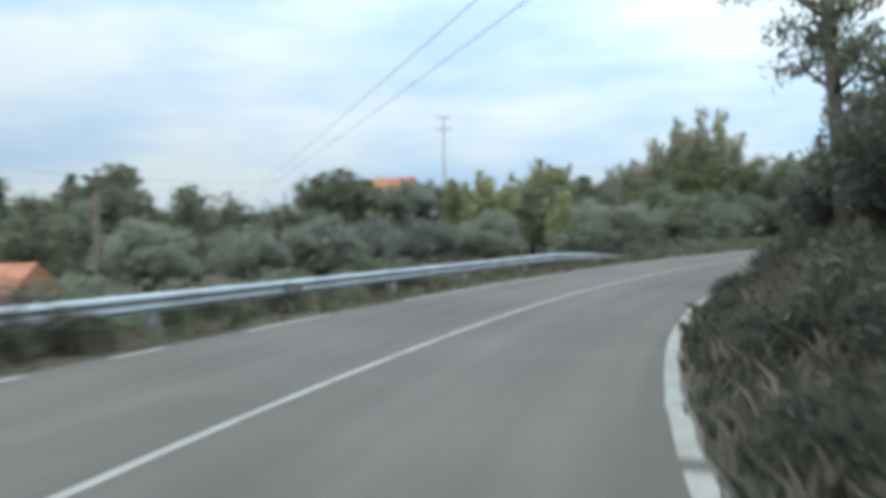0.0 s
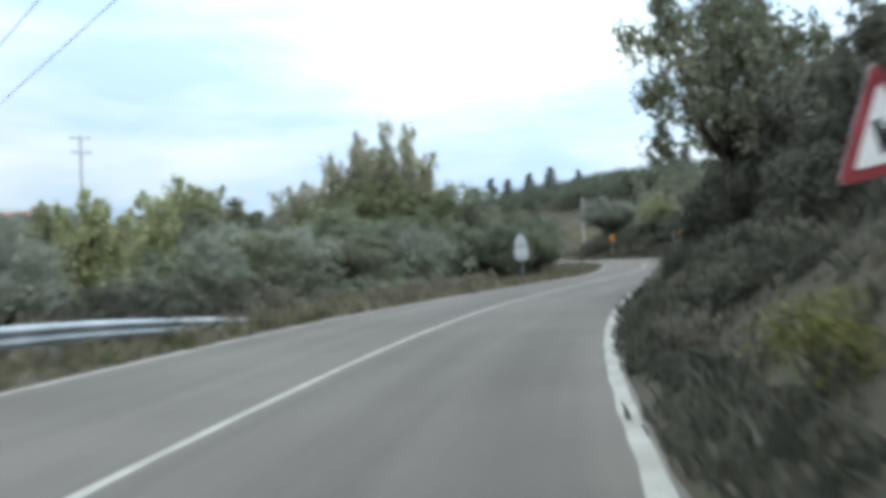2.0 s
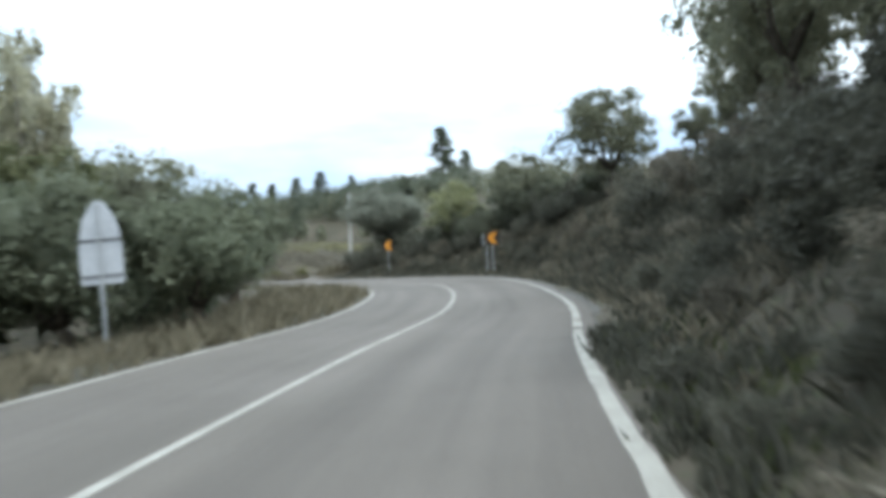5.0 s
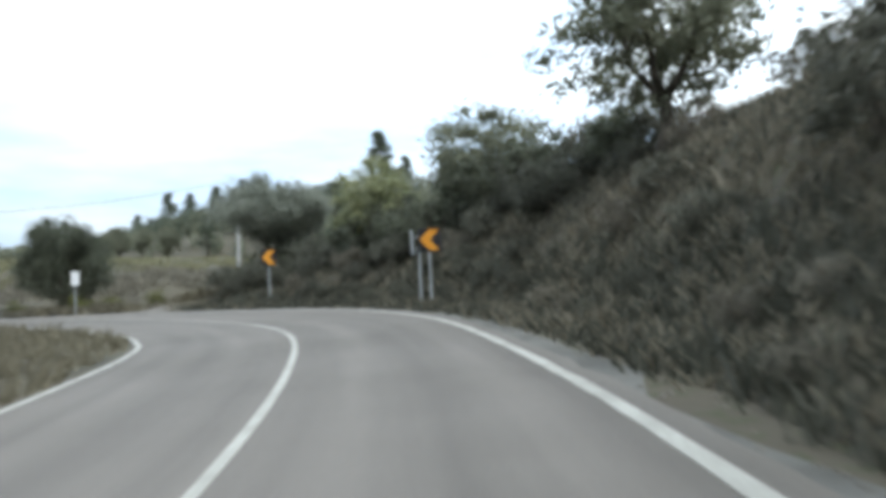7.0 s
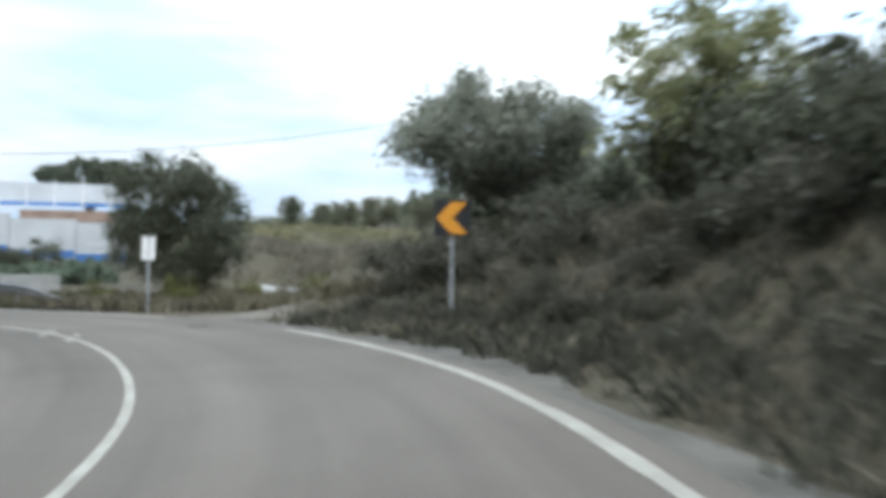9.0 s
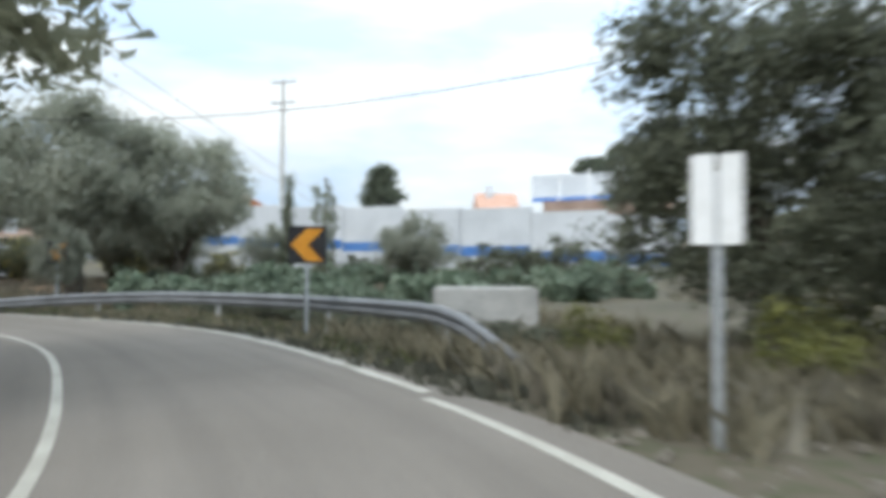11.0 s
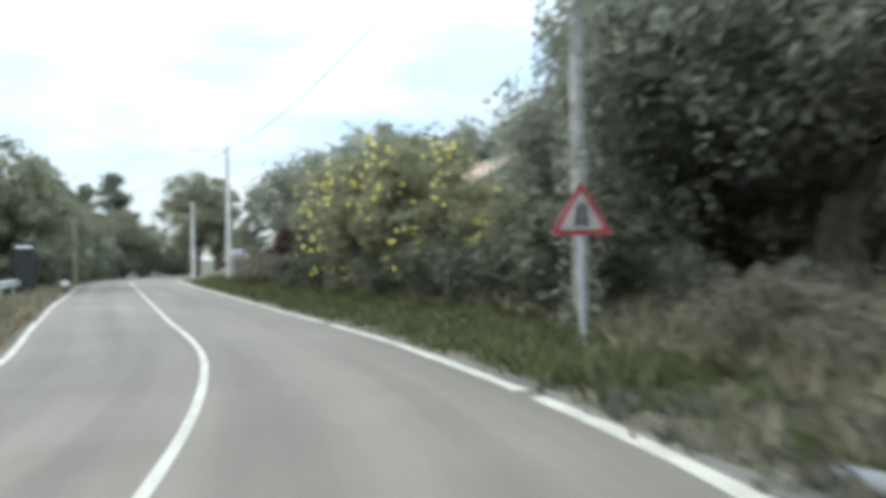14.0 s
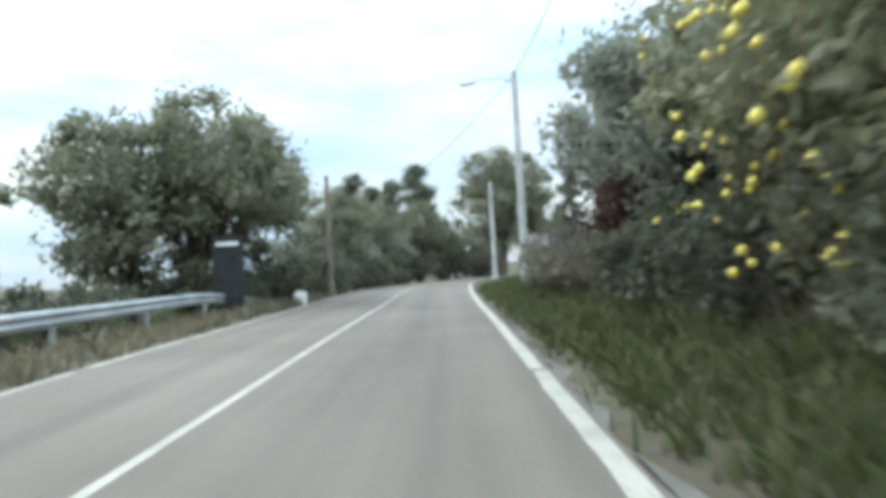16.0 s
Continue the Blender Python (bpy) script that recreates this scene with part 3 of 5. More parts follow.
# ---------------------------------------------------------------- plants
def trunk_mesh(name, rng, height, r0, limbs, mat, lean=0.15, fork=0.35, spread=0.8, crown_z=None):
    """A tapered, crooked trunk that forks into limbs; gives the mesh and the limbs' ends."""
    V, F, tips = [], [], []
    n = 6
    zf = height * fork
    pts, rad = [], []
    ox, oy = rng.uniform(-lean, lean, 2)
    for i in range(n):
        u = i / (n - 1)
        pts.append((ox * u * zf + rng.normal() * 0.04 * r0 * 8 * u, oy * u * zf + rng.normal() * 0.04 * r0 * 8 * u, zf * u - 0.25 * (1 - u)))
        rad.append(r0 * (1.35 - 0.55 * u if i else 1.7))
    tube_into(V, F, pts, rad, 8)
    top = Vector(pts[-1])
    for k in range(limbs):
        a = 2 * math.pi * (k + rng.uniform(-0.3, 0.3)) / limbs
        ln = height * (1 - fork) * rng.uniform(0.65, 0.95)
        out = spread * rng.uniform(0.5, 1.0)
        p = [top - Vector((0, 0, 0.1))]
        r = [r0 * 0.62]
        for i in range(1, 5):
            u = i / 4
            p.append(top + Vector((math.cos(a) * out * ln * u ** 0.8 + rng.normal() * 0.06, math.sin(a) * out * ln * u ** 0.8 + rng.normal() * 0.06, ln * u * rng.uniform(0.8, 1.0))))
            r.append(r0 * 0.62 * (1 - 0.8 * u))
        tube_into(V, F, p, r, 6)
        tips += [p[2], p[3], p[4]]
        for j in (2, 3):
            q = p[j] + Vector((rng.normal() * 0.5, rng.normal() * 0.5, rng.uniform(0.2, 0.8))) * ln * 0.35
            tube_into(V, F, [p[j], (p[j] + q) / 2 + Vector((0, 0, 0.05)), q], [r[j] * 0.6, r[j] * 0.4, 0.012], 5)
            tips.append(q)
    return mesh_of(name, V, F, [mat], smooth=True), tips


def clumps(rng, n, centre, radii, hollow=0.45, flat=0.0, uneven=0.28):
    """Clump centres in an uneven ellipsoid, most of them towards its skin."""
    d = rng.normal(size=(n, 3))
    d /= np.linalg.norm(d, axis=1)[:, None]
    lump = np.array([noise.noise((v[0] * 1.7 + centre[2], v[1] * 1.7, v[2] * 1.7)) for v in d])
    r = (hollow + (1 - hollow) * rng.uniform(0, 1, n) ** 0.6) * (1 + uneven * lump)
    p = d * r[:, None] * np.array(radii)
    p[:, 2] = np.where(p[:, 2] < 0, p[:, 2] * (1 - flat), p[:, 2])
    return p + np.array(centre)


def cloud(rng, cents, rc, per, squash=0.75):
    """Leaves round clump centres: some large ones inside, many small ones on each clump's skin; x, y, z, size."""
    n = len(cents)
    k = rng.poisson(per, n) + 4
    rr = rc * rng.uniform(0.6, 1.35, n)
    ix = np.repeat(np.arange(n), k)
    d = rng.normal(size=(len(ix), 3))
    d /= np.linalg.norm(d, axis=1)[:, None]
    core = rng.uniform(0, 1, len(ix)) < 0.32
    rad = np.where(core, rng.uniform(0.0, 0.8, len(ix)), rng.uniform(0.6, 1.0, len(ix)))
    d[:, 2] *= squash
    pos = cents[ix] + d * (rad * rr[ix])[:, None]
    return np.column_stack([pos, np.where(core, 1.75, 1.0)])


def plant(name, label, category, trunk, crown, group=""):
    root = new(name)
    tagged(root, label, category, group)
    if trunk is not None:
        part("trunk", trunk, None, root)
    part("crown", crown, None, root)
    return root


def olive_proto(seed, dense=True, mat=L_OLIVE, label="grey-green olive tree with a crooked forked trunk", low=0.0):
    rng = np.random.default_rng(seed)
    tr, tips = trunk_mesh("trunk", rng, 3.4, 0.20, 4, M_BARK, 0.2, 0.33, 0.75)
    c = clumps(rng, 105 if dense else 78, (0, 0, 3.0 - 0.5 * low), (2.15, 2.15, 1.65 + 0.5 * low), 0.5, 0.15, 0.15 if dense else 0.25)
    upper = np.argsort(-c[:, 2])[:34]
    shoots = np.array([c[i] + np.array([0, 0, 0.4]) for i in upper[::4]])
    c = np.vstack([c, shoots])
    c = np.vstack([c, np.array([t + Vector((0, 0, 0.2)) for t in tips])])
    pos = cloud(rng, c, 0.60, 270 if dense else 105, 0.95)
    return plant("olive_tree", label, "tree", tr, leaves_mesh("crown", pos, 0.10 if dense else 0.16, 0.45, mat, rng))


def oak_proto(seed, mat=L_OAK, label="dark green broadleaf tree with a dense uneven crown", bark=M_BARK):
    rng = np.random.default_rng(seed)
    tr, tips = trunk_mesh("trunk", rng, 5.6, 0.19, 5, bark, 0.15, 0.36, 0.55)
    c = clumps(rng, 76, (0, 0, 4.3), (2.5, 2.5, 2.6), 0.45, 0.0)
    c = np.vstack([c, np.array([t + Vector((0, 0, 0.2)) for t in tips if math.hypot(t.x, t.y) < 2.2])])
    pos = cloud(rng, c, 0.66, 96, 0.85)
    return plant("broadleaf_tree", label, "tree", tr, leaves_mesh("crown", pos, 0.175, 0.5, mat, rng))


def stone_pine_proto(seed):
    """A bare trunk under a dense, flat-bottomed umbrella crown."""
    rng = np.random.default_rng(seed)
    tr, tips = trunk_mesh("trunk", rng, 5.6, 0.2, 6, M_BARK, 0.1, 0.5, 0.8)
    c = clumps(rng, 90, (0, 0, 5.5), (3.0, 3.0, 1.35), 0.5, 0.0, 0.12)
    c[:, 2] = np.maximum(c[:, 2], 5.0)
    return plant("stone_pine", "dark stone pine with a rounded umbrella crown beyond a yard", "tree", tr, leaves_mesh("crown", cloud(rng, c, 0.6, 75, 0.8), 0.26, 0.5, L_PINE, rng))


def pine_proto(seed, label="dark pine tree with ragged whorled branches"):
    rng = np.random.default_rng(seed)
    V, F = [], []
    tube_into(V, F, [(0, 0, -0.3), (0.05, 0, 3), (0, 0.08, 6), (0, 0, 9.4)], [0.24, 0.17, 0.11, 0.03], 7)
    cents = []
    for i in range(15):
        z = 2.6 + 6.6 * i / 14
        w = (1.0 - (z - 2.2) / 8.6) * 2.5 * rng.uniform(0.7, 1.15)
        for k in range(4):
            a = rng.uniform(0, 6.28)
            e = Vector((math.cos(a) * w, math.sin(a) * w, z + rng.uniform(-0.1, 0.5)))
            tube_into(V, F, [(0, 0, z - 0.2), e * 0.55 + Vector((0, 0, z * 0.45 - 0.08)), e], [0.05, 0.035, 0.01], 4)
            cents += [e, e * 0.6 + Vector((0, 0, z * 0.4 + 0.1))]
    cents.append(Vector((0, 0, 9.5)))
    pos = cloud(rng, np.array(cents), 0.66, 42, 0.6)
    return plant("pine_tree", label, "tree", mesh_of("trunk", V, F, [M_BARK], smooth=True), leaves_mesh("crown", pos, 0.30, 0.28, L_PINE, rng, 0.6))


def poplar_proto(seed, mat, label, spread=0.42, stems=11, per=26):
    rng = np.random.default_rng(seed)
    V, F, cents = [], [], []
    for k in range(stems):
        a = rng.uniform(0, 6.28)
        w = spread * rng.uniform(0.1, 1.0)
        h = rng.uniform(6.6, 9.6)
        pts = [(0, 0, -0.2)] + [(math.cos(a) * w * z * 0.55, math.sin(a) * w * z * 0.55, z) for z in (1.2, h * 0.4, h * 0.7, h)]
        tube_into(V, F, pts, [0.12, 0.10, 0.07, 0.045, 0.01], 5)
        for z in np.arange(1.8, h, 0.33):
            u = (z - 1.2) / h
            q = np.array([math.cos(a) * w * z * 0.55, math.sin(a) * w * z * 0.55, z])
            cents.append(q + np.array([*rng.normal(size=2) * 0.34 * (1 - 0.5 * u), 0.1]))
            cents.append(q + np.array([*rng.normal(size=2) * 0.5 * (1 - 0.6 * u), 0.25]))
    pos = cloud(rng, np.array(cents), 0.27, per, 2.4)
    return plant("poplar_tree", label, "tree", mesh_of("trunk", V, F, [M_BARKPALE], smooth=True), leaves_mesh("crown", pos, 0.19, 0.6, mat, rng, 0.8))


def fastigiate_proto(seed):
    rng = np.random.default_rng(seed)
    V, F, cents = [], [], []
    for k in range(4):
        x, y = rng.uniform(-0.75, 0.75), rng.uniform(-0.4, 0.4)
        h = rng.uniform(4.2, 6.4)
        tube_into(V, F, [(x * 0.2, y * 0.2, -0.2), (x, y, 1.4), (x, y, h)], [0.08, 0.05, 0.01], 5)
        cents += [np.array([x, y, z]) + rng.normal(size=3) * 0.12 for z in np.arange(0.9, h, 0.2)]
    pos = cloud(rng, np.array(cents), 0.30, 13, 1.4)
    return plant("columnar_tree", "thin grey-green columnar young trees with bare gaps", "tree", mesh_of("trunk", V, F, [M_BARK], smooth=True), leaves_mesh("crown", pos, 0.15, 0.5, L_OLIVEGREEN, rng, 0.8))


def cypress_proto(seed):
    rng = np.random.default_rng(seed)
    V, F = [], []
    tube_into(V, F, [(0, 0, -0.2), (0, 0, 7.4)], [0.2, 0.02], 7)
    z = rng.uniform(0.8, 7.6, 110)
    w = 1.9 * (1 - z / 8.0) ** 0.75 * rng.uniform(0.4, 1.1, 110)
    a = rng.uniform(0, 6.28, 110)
    pos = cloud(rng, np.stack([np.cos(a) * w, np.sin(a) * w, z], 1), 0.5, 60, 1.1)
    return plant("conifer_tree", "dark green conical conifer beyond a wall", "tree", mesh_of("trunk", V, F, [M_BARK], smooth=True), leaves_mesh("crown", pos, 0.24, 0.4, L_PINE, rng, 0.5))


def shrub_proto(seed, mat, label, name="shrub", r=(1.25, 1.25, 0.85), size=0.125, per=52, n=36, aspect=0.5):
    rng = np.random.default_rng(seed)
    V, F = [], []
    for k in range(7):
        a = rng.uniform(0, 6.28)
        e = Vector((math.cos(a) * r[0] * 0.7, math.sin(a) * r[1] * 0.7, r[2] * rng.uniform(1.0, 1.7)))
        tube_into(V, F, [(0, 0, -0.2), e * 0.5 + Vector((0, 0, 0.15)), e], [0.035, 0.022, 0.006], 4)
    c = clumps(rng, n, (0, 0, r[2] * 0.9), r, 0.35, 0.1)
    c[:, 2] = np.maximum(c[:, 2], 0.05)
    pos = cloud(rng, c, 0.42, per, 0.85)
    # shoots that stick out and break the outline
    for k in range(14):
        a, h = rng.uniform(0, 6.28), rng.uniform(1.2, 1.8) * r[2]
        b = np.array([math.cos(a) * r[0] * rng.uniform(0.2, 0.9), math.sin(a) * r[1] * rng.uniform(0.2, 0.9), h * 0.5])
        t = b + np.array([rng.normal() * 0.25, rng.normal() * 0.25, h * 0.6])
        u = rng.uniform(0, 1, (18, 1))
        pos = np.vstack([pos, np.column_stack([b + (t - b) * u + rng.normal(size=(18, 3)) * 0.05, np.ones(18)])])
    root = new(name)
    tagged(root, label, "shrub")
    tagged(part("woody_base", mesh_of("woody_base", V, F, [M_BARK]), None, root), kind="stuff")
    part("foliage", leaves_mesh("foliage", pos, size, aspect, mat, rng), None, root)
    return root


def lemon_proto(seed):
    rng = np.random.default_rng(seed)
    tr, tips = trunk_mesh("trunk", rng, 3.0, 0.09, 5, M_BARK, 0.1, 0.22, 0.6)
    c = clumps(rng, 80, (0, 0, 2.05), (1.75, 1.75, 1.75), 0.45, 0.0)
    c[:, 2] = np.maximum(c[:, 2], 0.3)
    pos = cloud(rng, c, 0.5, 105, 0.9)
    root = plant("fruit_tree", "dense citrus tree hung with ripe yellow fruit", "fruit tree", tr, leaves_mesh("crown", pos, 0.14, 0.48, L_LEMON, rng))
    V, F = [], []
    cl = clumps(rng, 36, (0, 0, 2.0), (1.95, 1.95, 1.85), 0.93)
    for q in cl:
        for k in range(rng.integers(1, 5)):
            p = Vector(q) + Vector(rng.normal(size=3)) * 0.16
            b = len(V)
            r = rng.uniform(0.036, 0.054)
            for z, w in ((-1.1, 0.0), (-0.6, 0.8), (0.0, 1.0), (0.6, 0.8), (1.2, 0.0)):
                for i in range(6):
                    V.append(p + Vector((math.cos(i * 1.0472) * r * max(w, 0.12), math.sin(i * 1.0472) * r * max(w, 0.12), z * r)))
            for j in range(4):
                for i in range(6):
                    F.append((b + j * 6 + i, b + j * 6 + (i + 1) % 6, b + j * 6 + 6 + (i + 1) % 6, b + j * 6 + 6 + i))
            F += [tuple(b + i for i in range(6))[::-1], tuple(b + 24 + i for i in range(6))]
    tagged(part("fruit", mesh_of("fruit", V, F, [M_FRUIT], smooth=True), None, root, "ripe yellow fruit"), kind="stuff")
    return root


class Kind:
    """Prototypes of one kind of plant: the first call of each uses it, later ones copy it."""

    def __init__(self, makers, height):
        self.makers, self.height, self.made, self.k = makers, height, {}, 0

    def put(self, x, y, scale, turn=None, sink=0.0, z=None, which=None):
        i = self.k % len(self.makers) if which is None else which
        self.k += 1
        turn = (self.k * 2.399) % 6.283 if turn is None else turn
        scale = scale if isinstance(scale, tuple) else (scale,) * 3
        zz = gz(x, y) if z is None else z
        m = Matrix.LocRotScale((x, y, zz - sink), Euler((0, 0, turn)), Vector(scale))
        if i not in self.made:
            self.made[i] = self.makers[i]()
            self.made[i].matrix_basis = m
            return self.made[i]
        ob = copy_thing(self.made[i], Matrix.Identity(4))
        ob.matrix_basis = m
        return ob

    def row(self, places, wide=1.0):
        """Plants at x, y whose tops reach the height z."""
        for x, y, top in places:
            g = gz(x, y)
            k = max(0.25, (top - g) / self.height)
            self.put(x, y, (k * wide, k * wide, k), z=g)


def eucalypt_proto(seed):
    """A bare leaning pale trunk whose thin crown starts high up."""
    rng = np.random.default_rng(seed)
    V, F = [], []
    pts = [Vector((-0.06 * z, 0.036 * z, z)) for z in (-0.4, 1.5, 3.5, 5.5, 7.5, 9.5)]
    tube_into(V, F, pts, [0.15, 0.115, 0.10, 0.085, 0.065, 0.03], 9)
    cents = []
    for k in range(30):
        z = 2.1 + 7.0 * (k / 30.0) ** 1.6
        a = rng.uniform(0, 6.28)
        b = Vector((-0.06 * z, 0.036 * z, z))
        w = rng.uniform(0.5, 1.5)
        e = b + Vector((math.cos(a) * w, math.sin(a) * w, 0.5))
        tube_into(V, F, [b, (b + e) / 2 + Vector((0, 0, 0.15)), e], [0.05, 0.03, 0.01], 5)
        cents += [e, (b + e) / 2 + Vector((0, 0, 0.3))]
    pos = cloud(rng, np.array(cents), 0.36, 80, 1.1)
    return plant("eucalyptus_tree", "leaning eucalyptus with a thin brown-grey trunk", "tree", mesh_of("trunk", V, F, [M_BARKGREY], smooth=True), leaves_mesh("crown", pos, 0.13, 0.3, L_OAK, rng))


OLIVE = Kind([lambda i=i: olive_proto(10 + i, False) for i in range(4)], 4.9)
OLIVE_GREEN = Kind([lambda i=i: olive_proto(15 + i, False, L_OLIVEGREEN, "darker green olive tree on the valley side of the road") for i in range(3)], 4.9)
OLIVE_OLD = Kind([lambda i=i: olive_proto(20 + i, low=0.0) for i in range(3)], 4.9)
OLIVE_HIGH = Kind([lambda: olive_proto(29, True, L_OLIVE, "old olive tree with a high rounded crown above the bank", -0.8)], 5.0)
OLIVE_BUSHY = Kind([lambda: olive_proto(27, True, L_BUSH, "low bushy olive tree at the junction, foliage almost to the ground", 1.0)], 4.9)
OAK = Kind([lambda i=i: oak_proto(30 + i) for i in range(4)], 7.1)
MIXED = Kind([lambda i=i: oak_proto(34 + i, L_YELLOWING, "broadleaf tree turning yellow-green below tall poplars") for i in range(2)], 7.1)
EUCALYPT = Kind([lambda: eucalypt_proto(37)], 9.8)
LIGHTTREE = Kind([lambda: oak_proto(38, L_POPLAR, "light yellow-green leafy tree above the bank")], 7.1)
PINE = Kind([lambda i=i: pine_proto(50 + i) for i in range(2)], 9.9)
POPLAR = Kind([lambda i=i: poplar_proto(60 + i, L_POPLAR, "slender poplar with yellowing leaves") for i in range(2)], 9.4)
POPPALE = Kind([lambda i=i: poplar_proto(64 + i, L_POPPALE, "tall pale poplar, half its leaves fallen", 0.5, 13, 24) for i in range(2)], 9.4)
COLUMN = Kind([lambda i=i: fastigiate_proto(70 + i) for i in range(2)], 6.2)
CONIFER = Kind([lambda: cypress_proto(75)], 7.8)
LEMON = Kind([lambda i=i: lemon_proto(80 + i) for i in range(3)], 4.0)
SCRUB = Kind([lambda i=i: shrub_proto(90 + i, L_SCRUB, "dark wild scrub on the roadside bank") for i in range(4)], 1.9)
DRYSCRUB = Kind([lambda i=i: shrub_proto(95 + i, L_DRY, "dry brown scrub on the roadside bank", "dry_shrub", size=0.115, per=48) for i in range(3)], 1.9)
GREENSCRUB = Kind([lambda i=i: shrub_proto(99 + i, L_BUSH, "dark green leafy bush beside the road", "bush", size=0.13) for i in range(2)], 1.9)
WEED = Kind([lambda i=i: shrub_proto(103 + i, L_WEED, "clump of yellow-flowered weeds on the verge", "weed_clump", (0.7, 0.7, 0.6), 0.07, 60, 22) for i in range(2)], 1.3)
REDBUSH = Kind([lambda: shrub_proto(107, L_RED, "rounded red-brown ornamental bush by fruit trees", "red_bush", (1.3, 1.3, 1.0), 0.11, 150, 44)], 2.1)

# trees over the valley side and along the first stretch
OAK.row([(-29.0, 52.5, 3.0), (-17.4, 52.2, 2.7), (-12.9, 60.6, 2.2), (11.5, 74.1, 4.5)], 1.35)
OAK.k += 2
MIXED.row([(25.4, 76.0, 6.5), (29.2, 75.6, 5.7), (22.0, 75.4, 4.6)], 1.45)
OLIVE.row([(-9.9, 36.7, 0.1), (-6.7, 39.4, 0.5), (-5.1, 49.7, 0.6), (-1.4, 42.0, 0.4), (2.6, 43.9, 0.7), (-17.0, 41.7, 0.6), (11.2, 57.5, 1.5), (14.2, 58.9, 1.1)], 1.25)
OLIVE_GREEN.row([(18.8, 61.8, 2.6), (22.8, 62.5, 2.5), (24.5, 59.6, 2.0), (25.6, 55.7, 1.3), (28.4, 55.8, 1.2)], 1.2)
OLIVE.row([(8.6, 46.4, 0.6), (13.4, 51.9, 1.1), (20.6, 55.0, 1.2)], 1.1)
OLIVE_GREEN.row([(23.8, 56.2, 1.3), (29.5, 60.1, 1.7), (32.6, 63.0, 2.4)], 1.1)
OAK.row([(11.1, 48.4, 1.0), (16.3, 52.8, 1.2)], 1.3)
OAK.k += 2
OLIVE.k += 8
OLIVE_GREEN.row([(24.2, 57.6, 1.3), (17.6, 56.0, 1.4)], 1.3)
POPLAR.row([(7.0, 45.5, 1.9), (3.8, 77.9, 5.4), (1.1, 80.0, 4.6), (9.6, 81.4, 6.6), (13.8, 82.9, 6.0), (11.6, 80.0, 5.6), (6.4, 76.0, 3.6)], 1.25)
POPPALE.row([(23.5, 84.0, 7.6), (20.4, 82.6, 6.8), (28.0, 82.2, 11.7), (24.6, 81.5, 9.8), (30.1, 79.0, 10.3)], 1.05)
# trees on the bank
OAK.row([(18.2, 30.7, 5.7), (23.3, 32.7, 5.1), (20.6, 28.3, 4.2), (28.2, 39.7, 5.7), (30.0, 40.8, 4.8), (34.2, 42.4, 6.8), (31.0, 39.8, 5.0), (53.0, 63.3, 3.1), (36.0, 45.8, 7.0), (39.2, 47.7, 7.0), (40.8, 45.6, 6.8), (45.5, 50.0, 6.6), (42.5, 48.6, 6.2)])
OAK.row([(12.0, 14.5, 6.5), (14.0, 20.0, 6.0)])
OAK.put(56.4, 71.0, (1.12, 1.12, 0.84), sink=1.5)
OAK.put(50.2, 60.4, (0.98, 0.98, 0.78), sink=0.3)
OAK.row([(44.0, 51.0, 6.0), (46.3, 53.6, 5.2)], 1.0)
EUCALYPT.put(6.1, 11.5, 1.0, turn=0.0)
LIGHTTREE.row([(56.0, 77.7, 5.3)], 1.35)
# the inside of the bend and beyond the junction
OAK.row([(37.0, 87.2, 7.3)], 1.72)
OAK.row([(33.1, 75.7, 4.6), (32.5, 84.0, 4.0)])
OLIVE_HIGH.row([(56.3, 86.3, 5.6)], 1.3)
OLIVE_BUSHY.row([(47.9, 93.2, 3.9)], 1.1)
OLIVE.row([(34.5, 87.0, 2.6), (37.8, 108.1, 2.2)], 1.1)
COLUMN.row([(30.3, 112.6, 4.8), (31.2, 114.1, 4.9)])
CONIFER.row([(25.8, 134.6, 8.2)], 1.75)
CONIFER.row([(60.5, 133.6, 6.8)])
OAK.row([(60.8, 135.2, 7.1), (70.0, 153.5, 8.5), (75.8, 156.9, 9.8), (79.9, 150.0, 9.4), (67.4, 139.1, 7.4), (71.2, 137.8, 7.7), (65.4, 142.7, 7.3)])
STONEPINE = Kind([lambda: stone_pine_proto(39)], 7.1)
STONEPINE.row([(43.4, 145.9, 10.9)], 1.25)
# the last bend: old olives, then fruit trees
OLIVE.row([(-3.2, 101.4, 5.1), (-6.0, 102.8, 6.2), (-2.4, 107.2, 6.4), (1.0, 109.4, 6.5), (-3.5, 99.5, 4.9), (-8.2, 98.8, 5.2)], 1.05)
OLIVE_OLD.row([(16.3, 106.9, 6.9)], 1.2)
OLIVE_OLD.row([(24.7, 106.0, 6.8), (27.0, 109.0, 6.1)], 1.0)
OLIVE.put(26.7, 103.15, (0.40, 0.40, 0.60))
OLIVE.row([(24.2, 112.6, 2.6), (21.0, 112.0, 2.8), (27.5, 115.5, 2.4), ], 1.1)
OLIVE_OLD.row([(13.2, 105.8, 6.4), (10.8, 105.2, 4.3), (9.8, 106.8, 5.5)], 1.1)
LEMON.row([(1.5, 100.4, 3.9), (7.2, 101.4, 3.8), (10.4, 102.1, 2.1), (12.7, 102.5, 1.5), (4.6, 100.2, 3.3), (3.9, 100.7, 3.1), (6.0, 100.5, 3.4), (8.9, 101.3, 3.1)])
REDBUSH.row([(-5.5, 99.0, 2.45)])
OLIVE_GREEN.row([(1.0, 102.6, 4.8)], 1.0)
OAK.row([(-10.1, 82.2, 6.1), (-11.6, 84.1, 6.9), (-14.8, 83.5, 5.9)], 1.15)
